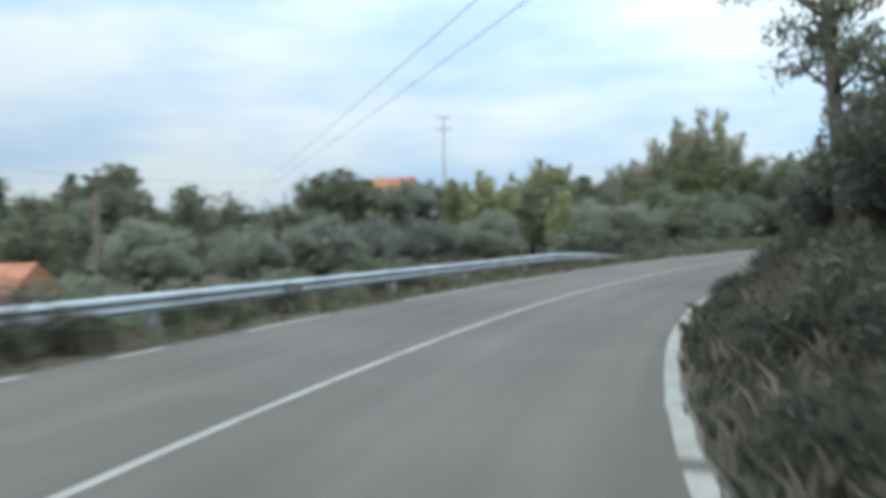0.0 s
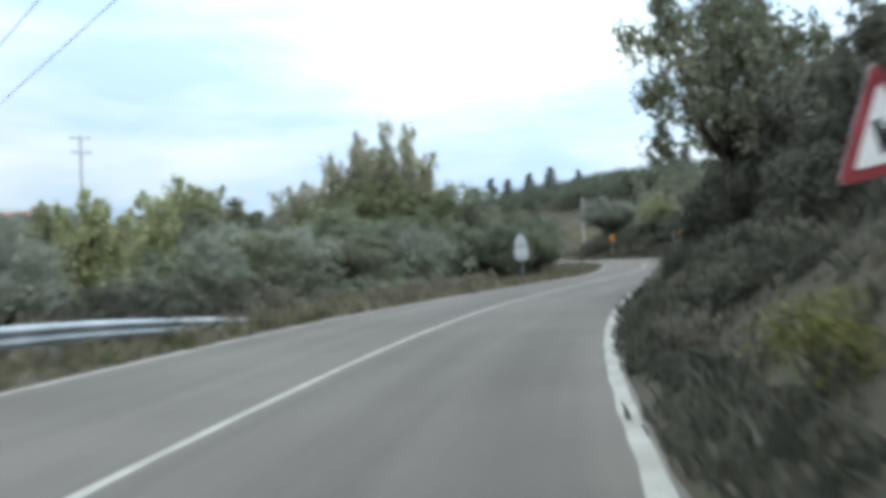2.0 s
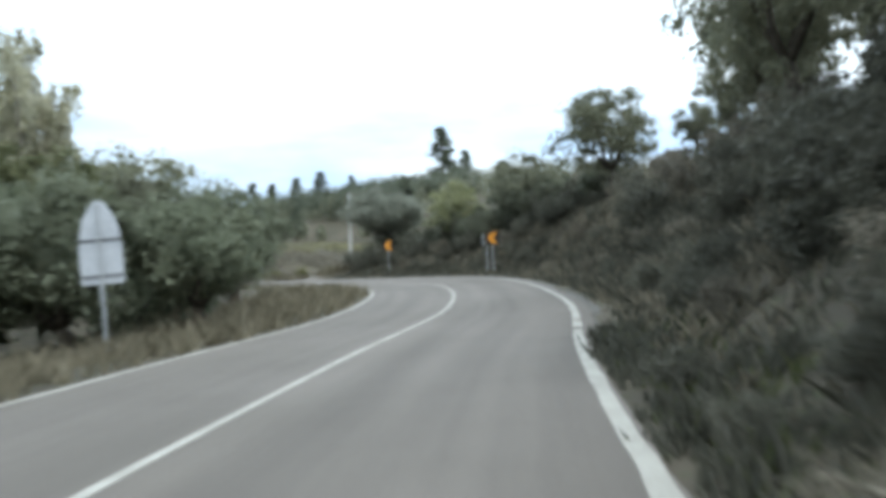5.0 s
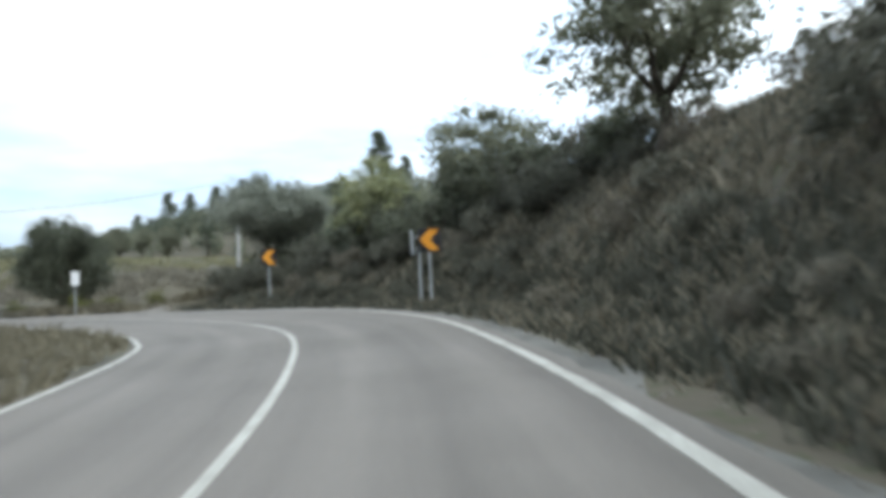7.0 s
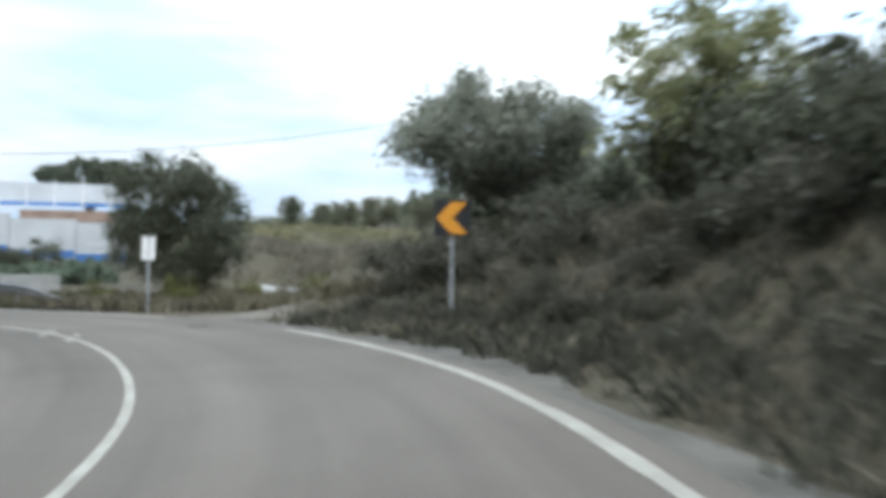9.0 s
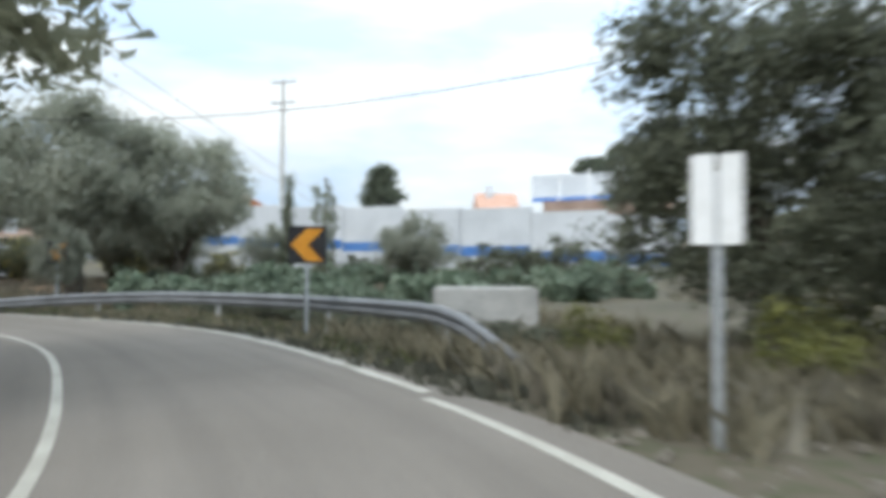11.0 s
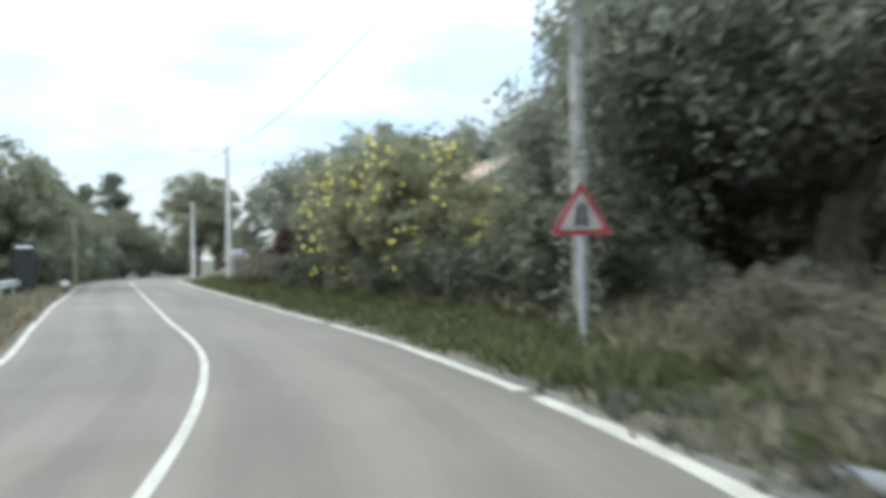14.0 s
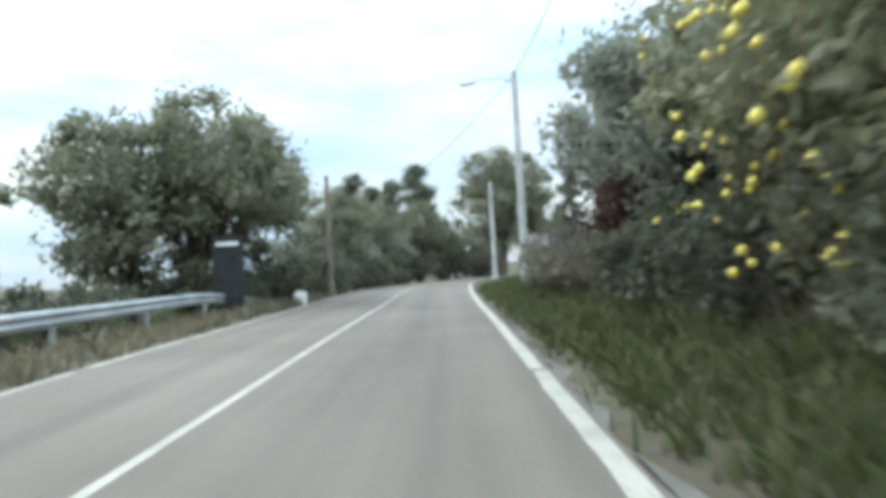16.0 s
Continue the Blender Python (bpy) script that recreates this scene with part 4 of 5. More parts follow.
OLIVE.row([(-27.6, 80.7, 2.7), (-32.5, 81.2, 2.8), (-39.2, 81.3, 3.7), (-42.8, 82.2, 3.0)], 1.3)
OAK.row([(-28.6, 82.6, 5.4), (-36.6, 81.7, 5.6), (-42.5, 83.6, 5.8), (-33, 80, 4.6)], 0.9)
PINE.row([(-56.8, 79.6, 10.9), (-61.0, 76.0, 10.0), (-57.5, 74.7, 9.2), (-47.5, 76.6, 8.9), (-47.8, 94.6, 8.0)])
OAK.row([(-39.7, 90.2, 8.8), (-42.5, 91.5, 7.9), (-45.5, 84.5, 4.2), (-50, 88, 4.6), (-56, 93, 5.0), (-61, 90, 5.5), (-53, 84, 5.0), (-66, 99, 6.0), (-64, 104, 6.5)], 0.95)
# wooded ridge
PINE.row([(119.2, 233.8, 26.2), (121.4, 226.9, 25.4), (119.8, 210.6, 25.0), (122.7, 203.0, 26.0), (126.4, 194.6, 24.0), (151.4, 187.8, 38.0), (152.5, 180.0, 30.4), (106.4, 147.2, 17.2),
          (105.7, 121.0, 16.4), (120.1, 255.7, 22.8), (88.7, 178.8, 11.6), (98.3, 185.5, 13.6), (93.7, 165.5, 12.8)], 1.1)

# undergrowth between the olive trees on the left and along the last stretch
VALLEY = Kind([lambda i=i: shrub_proto(130 + i, L_OLIVEGREEN, "grey-green undergrowth below the olive trees", "undergrowth_bush", (1.5, 1.5, 1.0), 0.18, 34, 34) for i in range(3)], 2.3)
ru = np.random.default_rng(5)
for s0, s1, da, db, n in ((-6, 34, -7.5, -15.0, 22), (36, 66, -7.4, -12.0, 12), (150, 196, -7.0, -11.0, 26), (128, 150, -6.6, -9.0, 14), (60, 92, -9.0, -15.0, 12)):
    for k in range(n):
        s = ru.uniform(s0, s1)
        p = along(s, ru.uniform(db, da))
        kk = ru.uniform(0.55, 1.4) * (0.7 if s < 34 else 1.0)
        VALLEY.put(p.x, p.y, (kk * 1.1, kk * 1.1, kk), sink=0.1)


def far_woods(seed, n, hillside=None):
    """Woods on the hills and plains away from the road, or on one hillside (x0, x1, y0, y1), as loose leaf clusters."""
    rng = np.random.default_rng(seed)
    P = []
    while len(P) < n:
        if hillside:
            x, y = rng.uniform(*hillside[:2]), rng.uniform(*hillside[2:])
        elif len(P) < n * 0.6:
            x, y = rng.uniform(60, 210), rng.uniform(60, 300)
        else:
            a = rng.uniform(0, 6.283)
            r = 60 + 330 * rng.uniform() ** 0.8
            x, y = 30 + math.cos(a) * r, 70 + math.sin(a) * r
        i, j = np.searchsorted(XS, x) - 1, np.searchsorted(YS, y) - 1
        if GE[i, j] < 30 or (44 < x < 102 and 90 < y < 165) or (-45 < x < 6 and 150 < y < 190) or (10 < x < 62 and 108 < y < 160) or (-32 < x < 2 and 84 < y < 152):
            continue
        if y < -40:
            continue
        h = rng.uniform(2.0, 3.2) if x < -40 or (20 < x < 112 and 60 < y < 330) else rng.uniform(3.0, 6.5)
        P.append((x, y, gz(x, y), rng.uniform(4.5, 7.5) if hillside else h))
    P = np.array(P)
    k = 100
    ix = np.repeat(np.arange(n), k)
    off = rng.normal(size=(len(ix), 3))
    off *= (0.45 + 0.55 * rng.uniform(0, 1, len(ix)) ** 0.5)[:, None] / np.linalg.norm(off, axis=1)[:, None]
    w = P[ix, 3]
    pos = P[ix, :3] + np.stack([off[:, 0] * w * 0.55, off[:, 1] * w * 0.55, w * 0.5 + off[:, 2] * w * 0.55], 1)
    return tagged(new("far_woods", leaves_mesh("far_woods", pos, 0.62, 0.8, L_PINE if hillside else L_OAK, rng)), "dark pine woods along the ridge" if hillside else "dark mixed woods on the far hillsides", "woods", kind="stuff")


far_woods(21, 1500)
far_woods(22, 620, (113, 152, 170, 262))

# scrub over the bank
rb = np.random.default_rng(7)
for s in list(np.arange(-6, 101.5, 1.1)) + list(np.arange(3, 18, 1.3)):
    for e, k in ((0.55, 0.45), (1.3, 0.6), (2.3, 0.8), (3.7, 1.0), (5.6, 1.2)):
        if e > 3 and s > 58:
            k *= 0.62 if s < 83 else 0.95
        if rb.uniform() < (0.62 if 63 < s < 85 and e > 0.8 else 0.22):
            continue
        e2 = e + rb.uniform(-0.5, 0.5)
        if s > 98:
            k *= 0.8
        p = along(s + rb.uniform(-0.6, 0.6), lane(s) + 0.45 + e2 + float(np.interp(s, [50, 66, 80, 95], [0, 0.5, 1.3, 1.6])))
        if (p.x - 10.3) ** 2 + (p.y - 21.2) ** 2 < 2.6 or (p.x - 5.5) ** 2 + (p.y - 10.3) ** 2 < 2.9 or s > 100.2:
            continue
        kind = DRYSCRUB if rb.uniform() < (0.5 if 64 < s < 82 else 0.10) else SCRUB
        k *= rb.uniform(0.7, 1.2) * (0.62 if e < 1.5 else 0.9)
        kind.put(p.x, p.y, (k, k, k * rb.uniform(0.8, 1.25)), sink=0.05)


# ---------------------------------------------------------------- grasses
def grass(name, label, mat, bands, seed, height, width=0.02, kind="stuff"):
    """Blades in bands along the road: (s0, s1, d0, d1, count, height factor)."""
    rng = np.random.default_rng(seed)
    P = []
    H = []
    for s0, s1, d0, d1, n, hf in bands:
        tufts = max(1, n // 9)
        ts, td = rng.uniform(s0, s1, tufts), rng.uniform(0, 1, tufts)
        th = rng.uniform(0.5, 1.3, tufts)
        for s, u, h in zip(ts, td, th):
            base = lane(s) if d0 > 0 else -left(s)
            d = base + d0 + (d1 - d0) * u if d0 > 0 else base - (-d0 + (d0 - d1) * u)
            p = along(s, d)
            for k in range(9):
                x, y = p.x + rng.normal() * 0.09, p.y + rng.normal() * 0.09
                P.append((x, y, gz(x, y)))
                H.append(h * hf * rng.uniform(0.6, 1.2))
    return blades(name, label, mat, rng, np.array(P), np.array(H) * height, width, kind)


def blades(name, label, mat, rng, P, H, width, kind):
    """Bent blades of grass at the points P, of the heights H."""
    n = len(P)
    a = rng.uniform(0, 6.283, n)
    side = np.stack([np.cos(a), np.sin(a), np.zeros(n)], 1) * (width * rng.uniform(0.6, 1.5, n))[:, None]
    lean = np.stack([rng.normal(size=n) * 0.3, rng.normal(size=n) * 0.3, np.ones(n)], 1)
    P[:, 2] -= 0.03
    mid = P + lean * (H * 0.55)[:, None]
    tip = mid + (lean * np.array([2.0, 2.0, 0.8])) * (H * 0.45)[:, None]
    v = np.stack([P - side, P + side, mid + side * 0.7, tip, mid - side * 0.7], 1).reshape(-1, 3)
    me = bpy.data.meshes.new(name)
    me.vertices.add(5 * n)
    me.vertices.foreach_set("co", v.ravel())
    me.loops.add(5 * n)
    me.loops.foreach_set("vertex_index", np.arange(5 * n))
    me.polygons.add(n)
    me.polygons.foreach_set("loop_start", np.arange(n) * 5)
    me.polygons.foreach_set("loop_total", np.full(n, 5))
    me.materials.append(mat)
    me.update()
    return tagged(new(name, me), label, "grass", kind=kind)


grass("dry_grass", "dry straw-coloured grass along the road's verges", L_GRASSDRY,
      [(-10, 40, -0.35, -2.2, 5000, 0.8), (30, 78, -0.3, -4.0, 12000, 1.2), (34, 70, -1.2, -6.0, 6000, 1.5), (78, 128, -0.3, -3.0, 5000, 0.9), (103.2, 112, 1.0, 6.0, 6000, 1.3), (99, 103, 5.5, 12.0, 3000, 1.2), (128, 168, 1.9, 3.2, 7000, 1.3), (108, 129, 0.5, 2.6, 3800, 0.7), (108, 138, 2.6, 5.5, 6000, 1.0),
       (126, 176, -0.3, -2.6, 7000, 1.1)], 3, 0.36)
grass("bank_weeds", "dull brown-green weeds covering the foot of the bank", L_SCRUB,
      [(104, 131, 0.15, 2.4, 8000, 0.45), (-4, 60, 0.3, 5.0, 14000, 0.7), (60, 99.5, 0.75, 3.2, 14000, 0.75), (60, 99.5, 1.8, 6.0, 14000, 0.9), (-4, 60, 0.2, 0.95, 7500, 0.6)], 8, 0.40, 0.022)
grass("bank_grass", "dry grey-brown grass on the steep bank", L_BANKGRASS,
      [(56, 88, 0.8, 5.0, 16000, 0.8), (58, 87, 3.5, 10.0, 12000, 1.0), (-4, 22, 0.3, 3.0, 7000, 0.9), (22, 58, 0.8, 5.5, 5000, 0.55), (86, 101, 1.0, 6.0, 2500, 0.9)], 18, 0.36, 0.024)
grass("green_grass", "green grass on the verge below the fruit trees", L_GRASS,
      [(130, 170, 0.4, 2.1, 17000, 0.8), (30, 60, 0.3, 1.4, 2500, 0.5), (108, 134, 0.5, 2.8, 2500, 0.7), (-8, 40, -0.4, -3.0, 3500, 0.9)], 4, 0.34)


def meadow(name, label, mat, areas, seed, height, width):
    """Tufts of grass over rectangles of the ground: (x0, x1, y0, y1, tufts)."""
    rng = np.random.default_rng(seed)
    P = []
    for x0, x1, y0, y1, n in areas:
        for k in range(n):
            x, y = rng.uniform(x0, x1), rng.uniform(y0, y1)
            if noise.noise((x * 0.22, y * 0.22, seed)) < -0.12:
                continue
            for j in range(8):
                u, v = x + rng.normal() * 0.3, y + rng.normal() * 0.3
                P.append((u, v, gz(u, v)))
    P = np.array(P)
    return blades(name, label, mat, rng, P, height * rng.uniform(0.5, 1.3, len(P)), width, "stuff")


meadow("field_grass", "patchy yellow-green grass on the upper field", L_MEADOW, [(48, 100, 109, 134, 3600)], 31, 0.35, 0.07)
meadow("field_weeds", "dark brown dead weeds on the field's cutting", L_DRY, [(47, 92, 102.5, 110.5, 1900), (18, 42, 105, 117, 900), (45, 49, 89.5, 96, 240), (54, 58, 88, 93, 160), (49, 53, 94, 98, 90)], 33, 0.40, 0.06)
meadow("tan_grass", "tall tan dead grass round the foot of an olive tree", L_GRASSDRY, [(45.6, 47.6, 89.4, 92.2, 90), (48.6, 51.2, 89.0, 93.0, 170), (51.0, 53.6, 86.6, 89.4, 60)], 37, 0.55, 0.035)


# ---------------------------------------------------------------- road signs
def post_bm(r, h, sink=0.3):
    bm = bmesh.new()
    bmesh.ops.create_cone(bm, cap_ends=True, segments=12, radius1=r, radius2=r, depth=h + sink, matrix=Matrix.Translation((0, 0, (h - sink) / 2)))
    return bm


def rounded(pts, r, n=4):
    """The outline pts with rounded corners."""
    out = []
    m = len(pts)
    for i in range(m):
        a, b, c = Vector(pts[i - 1]), Vector(pts[i]), Vector(pts[(i + 1) % m])
        u, w = (a - b).normalized(), (c - b).normalized()
        p, q = b + u * r, b + w * r
        for k in range(n + 1):
            t = k / n
            out.append(tuple(p * (1 - t) ** 2 + b * 2 * t * (1 - t) + q * t * t))
    return out


def place(ob, x, y, turn, z=None):
    ob.matrix_basis = pose(x, y, gz(x, y) if z is None else z, 0, 0, turn)
    return ob


def square(w, h, z):
    return [(-w / 2, z - h / 2), (w / 2, z - h / 2), (w / 2, z + h / 2), (-w / 2, z + h / 2)]


def chevron_sign(size, centre):
    """A black panel with an amber chevron to the left; its face looks along -y."""
    root = tagged(new("chevron_sign"), "black chevron sign with an amber arrow on a grey steel post", "road sign", "chevron signs")
    part("post", post_bm(0.038, centre + size * 0.4), M_GALV, root, "grey steel post")
    bm = bmesh.new()
    prism(bm, rounded(square(size, size, centre), 0.04), -0.055, -0.04)
    panel = part("panel", bm, M_BLACK, root, "matt black square panel")
    k = size / 2
    bm = bmesh.new()
    pts = [(-0.88 * k, 0), (-0.05 * k, 0.86 * k), (0.82 * k, 0.86 * k), (0.02 * k, 0), (0.82 * k, -0.86 * k), (-0.05 * k, -0.86 * k)]
    a = [(x, centre + z) for x, z in pts]
    prism(bm, [a[0], a[1], a[2], a[3]], -0.060, -0.055)
    prism(bm, [a[0], a[3], a[4], a[5]], -0.060, -0.055)
    part("arrow", bm, M_ORANGE, root, "amber reflective chevron")
    for z in (-0.25, 0.25):
        bm = bmesh.new()
        box(bm, -size * 0.42, -0.04, centre + z * size - 0.02, size * 0.42, -0.03, centre + z * size + 0.02)
        part("bracket", bm, M_GALV, root)
    return root


def triangle_outline(side, z0):
    h = side * 0.866
    return [(-side / 2, z0), (side / 2, z0), (0, z0 + h)]


def triangle_sign(side, z0, symbol, label, face=M_WHITE, rim=M_RED):
    root = tagged(new("warning_sign"), label, "road sign", "warning signs")
    part("post", post_bm(0.035, z0 + side * 0.6), M_GALV, root, "grey steel post")
    bm = bmesh.new()
    prism(bm, rounded(triangle_outline(side, z0), 0.07), -0.05, -0.038)
    plate = part("border", bm, rim, root, "red triangular border")
    bm = bmesh.new()
    inner = triangle_outline(side * 0.70, z0 + side * 0.088)
    prism(bm, rounded(inner, 0.03), -0.055, -0.05)
    part("face", bm, face, root, "white sign face")
    bm = bmesh.new()
    for poly in symbol:
        prism(bm, [(x * side, z0 + z * side) for x, z in poly], -0.060, -0.055)
    part("symbol", bm, M_BLACK, root, "black symbol")
    bm = bmesh.new()
    prism(bm, rounded(triangle_outline(side * 1.02, z0 - side * 0.006), 0.07), -0.038, -0.034)
    part("back_plate", bm, M_ALU, root, "grey aluminium back")
    return root


# double bend: a bold zigzag
ZIG = [[(-0.135, 0.42), (-0.055, 0.43), (-0.03, 0.18), (-0.11, 0.16)], [(-0.11, 0.16), (-0.03, 0.18), (0.075, 0.38), (0.0, 0.40)], [(0.0, 0.40), (0.075, 0.38), (0.15, 0.15), (0.07, 0.13)]]
NARROW = [[(-0.12, 0.14), (-0.02, 0.14), (-0.012, 0.30), (-0.012, 0.52), (-0.07, 0.48), (-0.09, 0.30)], [(0.02, 0.14), (0.12, 0.14), (0.09, 0.30), (0.07, 0.48), (0.012, 0.52), (0.012, 0.30)]]
tri = triangle_sign(0.83, 1.72, ZIG, "faded red and white triangular double-bend warning sign on the bank", M_WHITE, M_REDOLD)
tri.matrix_basis = pose(10.74, 21.45, -1.82, 0, -11, -18)


def double_back_sign():
    """Two stacked panels that face the other way: a triangle over a plate."""
    root = tagged(new("road_sign"), "unpainted grey backs of a triangular sign and plate", "road sign")
    part("post", post_bm(0.035, 2.5), M_GALV, root, "grey steel post")
    bm = bmesh.new()
    prism(bm, rounded([(-0.39, 1.86), (0.39, 1.86), (0.31, 2.22), (0.09, 2.56), (-0.09, 2.56), (-0.31, 2.22)], 0.06), 0.04, 0.052)
    part("triangle_panel", bm, M_ALU, root, "pale grey back of a triangular panel")
    bm = bmesh.new()
    prism(bm, rounded(square(0.80, 0.78, 1.42), 0.05), 0.04, 0.052)
    part("plate_panel", bm, M_ALU, root, "pale grey back of a square plate")
    for z in (1.84, 1.18):
        bm = bmesh.new()
        box(bm, -0.38, 0.015, z - 0.025, 0.38, 0.04, z + 0.025)
        part("clamp_bar", bm, M_RAILDARK, root, "dark clamp bar")
    return root


sb = double_back_sign()
sb.matrix_basis = pose(25.4, 52.3, gz(25.4, 52.3) + 0.33, 0, 0, -42) @ pose(0, 0, 0, 0, -3.0, 0) @ Matrix.Scale(0.9, 4)


def two_plate_sign():
    root = tagged(new("marker_sign"), "narrow white two-part marker panel on a grey post", "road sign")
    part("post", post_bm(0.035, 1.95), M_GALV, root, "grey steel post")
    for x in (-0.093, 0.093):
        bm = bmesh.new()
        prism(bm, rounded(square(0.158, 0.64, 1.75), 0.025), -0.05, -0.036)
        bmesh.ops.translate(bm, verts=bm.verts, vec=(x, 0, 0))
        part("panel", bm, M_WHITE, root, "white panel")
    return root


place(two_plate_sign(), 46.83, 88.6, -6)
chev = chevron_sign(0.72, 2.14)
place(chev, 49.78, 67.83, -28, z=-1.17)
for x, y, a, z in ((52.0, 80.2, -14, -1.0), (39.9, 95.75, 32, -1.45), (27.0, 102.8, 66, -1.35)):
    c = copy_thing(chev, pose(x, y, z, 0, 0, a))


def blank_back():
    root = tagged(new("sign_back"), "narrow edge-on grey sign panel on a post", "road sign")
    part("post", post_bm(0.035, 2.3), M_GALV, root)
    bm = bmesh.new()
    prism(bm, rounded(square(0.72, 0.72, 2.05), 0.04), 0.20, 0.214)
    part("panel", bm, M_ALU, root, "grey aluminium panel")
    for z in (1.85, 2.2):
        bm = bmesh.new()
        box(bm, -0.025, 0.0, z - 0.02, 0.025, 0.20, z + 0.02)
        part("bracket", bm, M_GALV, root)
    return root


place(blank_back(), 49.5, 67.98, 42, z=-1.15)


# ---------------------------------------------------------------- crash barriers
def barrier(s0, s1, d, mat, label, height=0.62, name="crash_barrier", buried=(False, False), spacing=4.0, post_mat=None):
    """A W-beam on posts; its ends may run down into the ground."""
    root = tagged(new(name), label, "crash barrier")
    sec = [(0.00, 0.155), (0.045, 0.12), (0.085, 0.075), (0.045, 0.03), (0.0, 0.0), (0.045, -0.03), (0.085, -0.075), (0.045, -0.12), (0.0, -0.155)]
    n = max(2, int((s1 - s0) / 0.7))
    V, F = [], []
    dd = d if callable(d) else (lambda s: d)
    sign = -1 if dd(s0) > 0 else 1
    m = len(sec)

    def level(s):
        h = height
        if buried[0]:
            h -= (height + 0.1) * float(1 - smooth01(s, s0, s0 + 4.0))
        if buried[1]:
            h -= (height + 0.1) * float(np.clip((s - s1 + 9.0) / 9.0, 0, 1)) ** 1.6
        return h
    for i in range(n + 1):
        s = s0 + (s1 - s0) * i / n
        q = dd(s)
        for th in (0.0, 0.006):
            for u, z in sec:
                V.append(along(s, q + sign * (u + th), level(s) + z))
        if i:
            o = 2 * m * i
            for k in range(m - 1):
                F.append((o - 2 * m + m + k, o + m + k, o + m + k + 1, o - 2 * m + m + k + 1))
                F.append((o - 2 * m + k, o - 2 * m + k + 1, o + k + 1, o + k))
            for k in (0, m - 1):
                F.append((o - 2 * m + k, o + k, o + m + k, o - 2 * m + m + k))
    part("beam", mesh_of("beam", V, F, [mat], smooth=True), None, root, "W-profile steel beam")
    for s in np.arange(s0 + (3.5 if buried[0] else 0.5), s1 - (3.0 if buried[1] else 0.3), spacing):
        bm = bmesh.new()
        p = along(s, dd(s) - sign * 0.10, 0)
        box(bm, -0.04, -0.06, gz(p.x, p.y) - 0.3 - p.z, 0.04, 0.06, level(s) + 0.13, 0.006)
        bmesh.ops.transform(bm, verts=bm.verts, matrix=pose(p.x, p.y, p.z, 0, 0, heading(s)))
        part("post", bm, post_mat or mat, root)
    return root


barrier(-22, 37.0, -SIDE_L - 1.4, M_GALV, "pale galvanised crash barrier on the valley side, weeds at its feet", 0.48, buried=(False, True))
barrier(105.8, 127.6, lambda s: float(np.interp(s, [106, 108.5, 112, 118, 120.5, 122, 126, 130], [4.95, 5.3, 5.2, 5.1, 4.85, 4.5, 3.9, 3.75])), M_RAILDARK, "dark weathered crash barrier curving round the garden", 0.56, buried=(True, True), post_mat=M_CONC)
barrier(128, 168, -SIDE_L - 1.9, M_GALV, "galvanised crash barrier half hidden by dry grass", 0.55, buried=(False, True))


# ---------------------------------------------------------------- poles and cables
def concrete_pole(h, label, lamp=None, arms=True, mat=None, name="utility_pole", r0=0.15, r1=0.09, reach=0.55, levels=1):
    root = tagged(new(name), label, "utility pole")
    bm = bmesh.new()
    bmesh.ops.create_cone(bm, cap_ends=True, segments=14, radius1=r0, radius2=r1, depth=h + 0.5, matrix=Matrix.Translation((0, 0, (h - 0.5) / 2)))
    part("shaft", bm, mat or M_CONC, root)
    if arms:
        k = reach / 0.55
        for i in range(levels):
            z = h - 0.45 - i * 2.6
            bm = bmesh.new()
            box(bm, -reach, -0.04 * k, z, reach, 0.04 * k, z + 0.08 * k, 0.01)
            part("crossarm", bm, M_GALV, root)
            for x in (-0.45, 0.0, 0.45) if i == 0 else (-0.45, 0.45):
                bm = bmesh.new()
                bmesh.ops.create_cone(bm, cap_ends=True, segments=8, radius1=0.035 * k, radius2=0.025 * k, depth=0.12 * k, matrix=Matrix.Translation((x * k, 0, z + 0.14 * k)))
                part("insulator", bm, M_CONC, root)
    if lamp:
        V, F = [], []
        tube_into(V, F, [(0, 0, h - 0.35), (lamp * 0.3, 0, h - 0.12), (lamp * 0.75, 0, h - 0.05), (lamp, 0, h - 0.1)], [0.03, 0.03, 0.025, 0.025], 7)
        arm = part("lamp_arm", mesh_of("lamp_arm", V, F, [M_GALV], smooth=True), None, root)
        bm = bmesh.new()
        box(bm, lamp - 0.3, -0.11, h - 0.17, lamp + 0.28, 0.11, h - 0.05, 0.04)
        part("lamp_head", bm, M_WHITE, root, "white street-lamp head")
    return root


def cable(pts, r=0.012, sag=0.5, label="black overhead cable sagging between poles"):
    V, F = [], []
    for a, b in zip(pts[:-1], pts[1:]):
        a, b = Vector(a), Vector(b)
        q = [a.lerp(b, k / 16) - Vector((0, 0, sag * 4 * (k / 16) * (1 - k / 16))) for k in range(17)]
        tube_into(V, F, q, [r] * 17, 5)
    return tagged(new("overhead_cable", mesh_of("overhead_cable", V, F, [M_CABLE], smooth=True)), label, "cable")


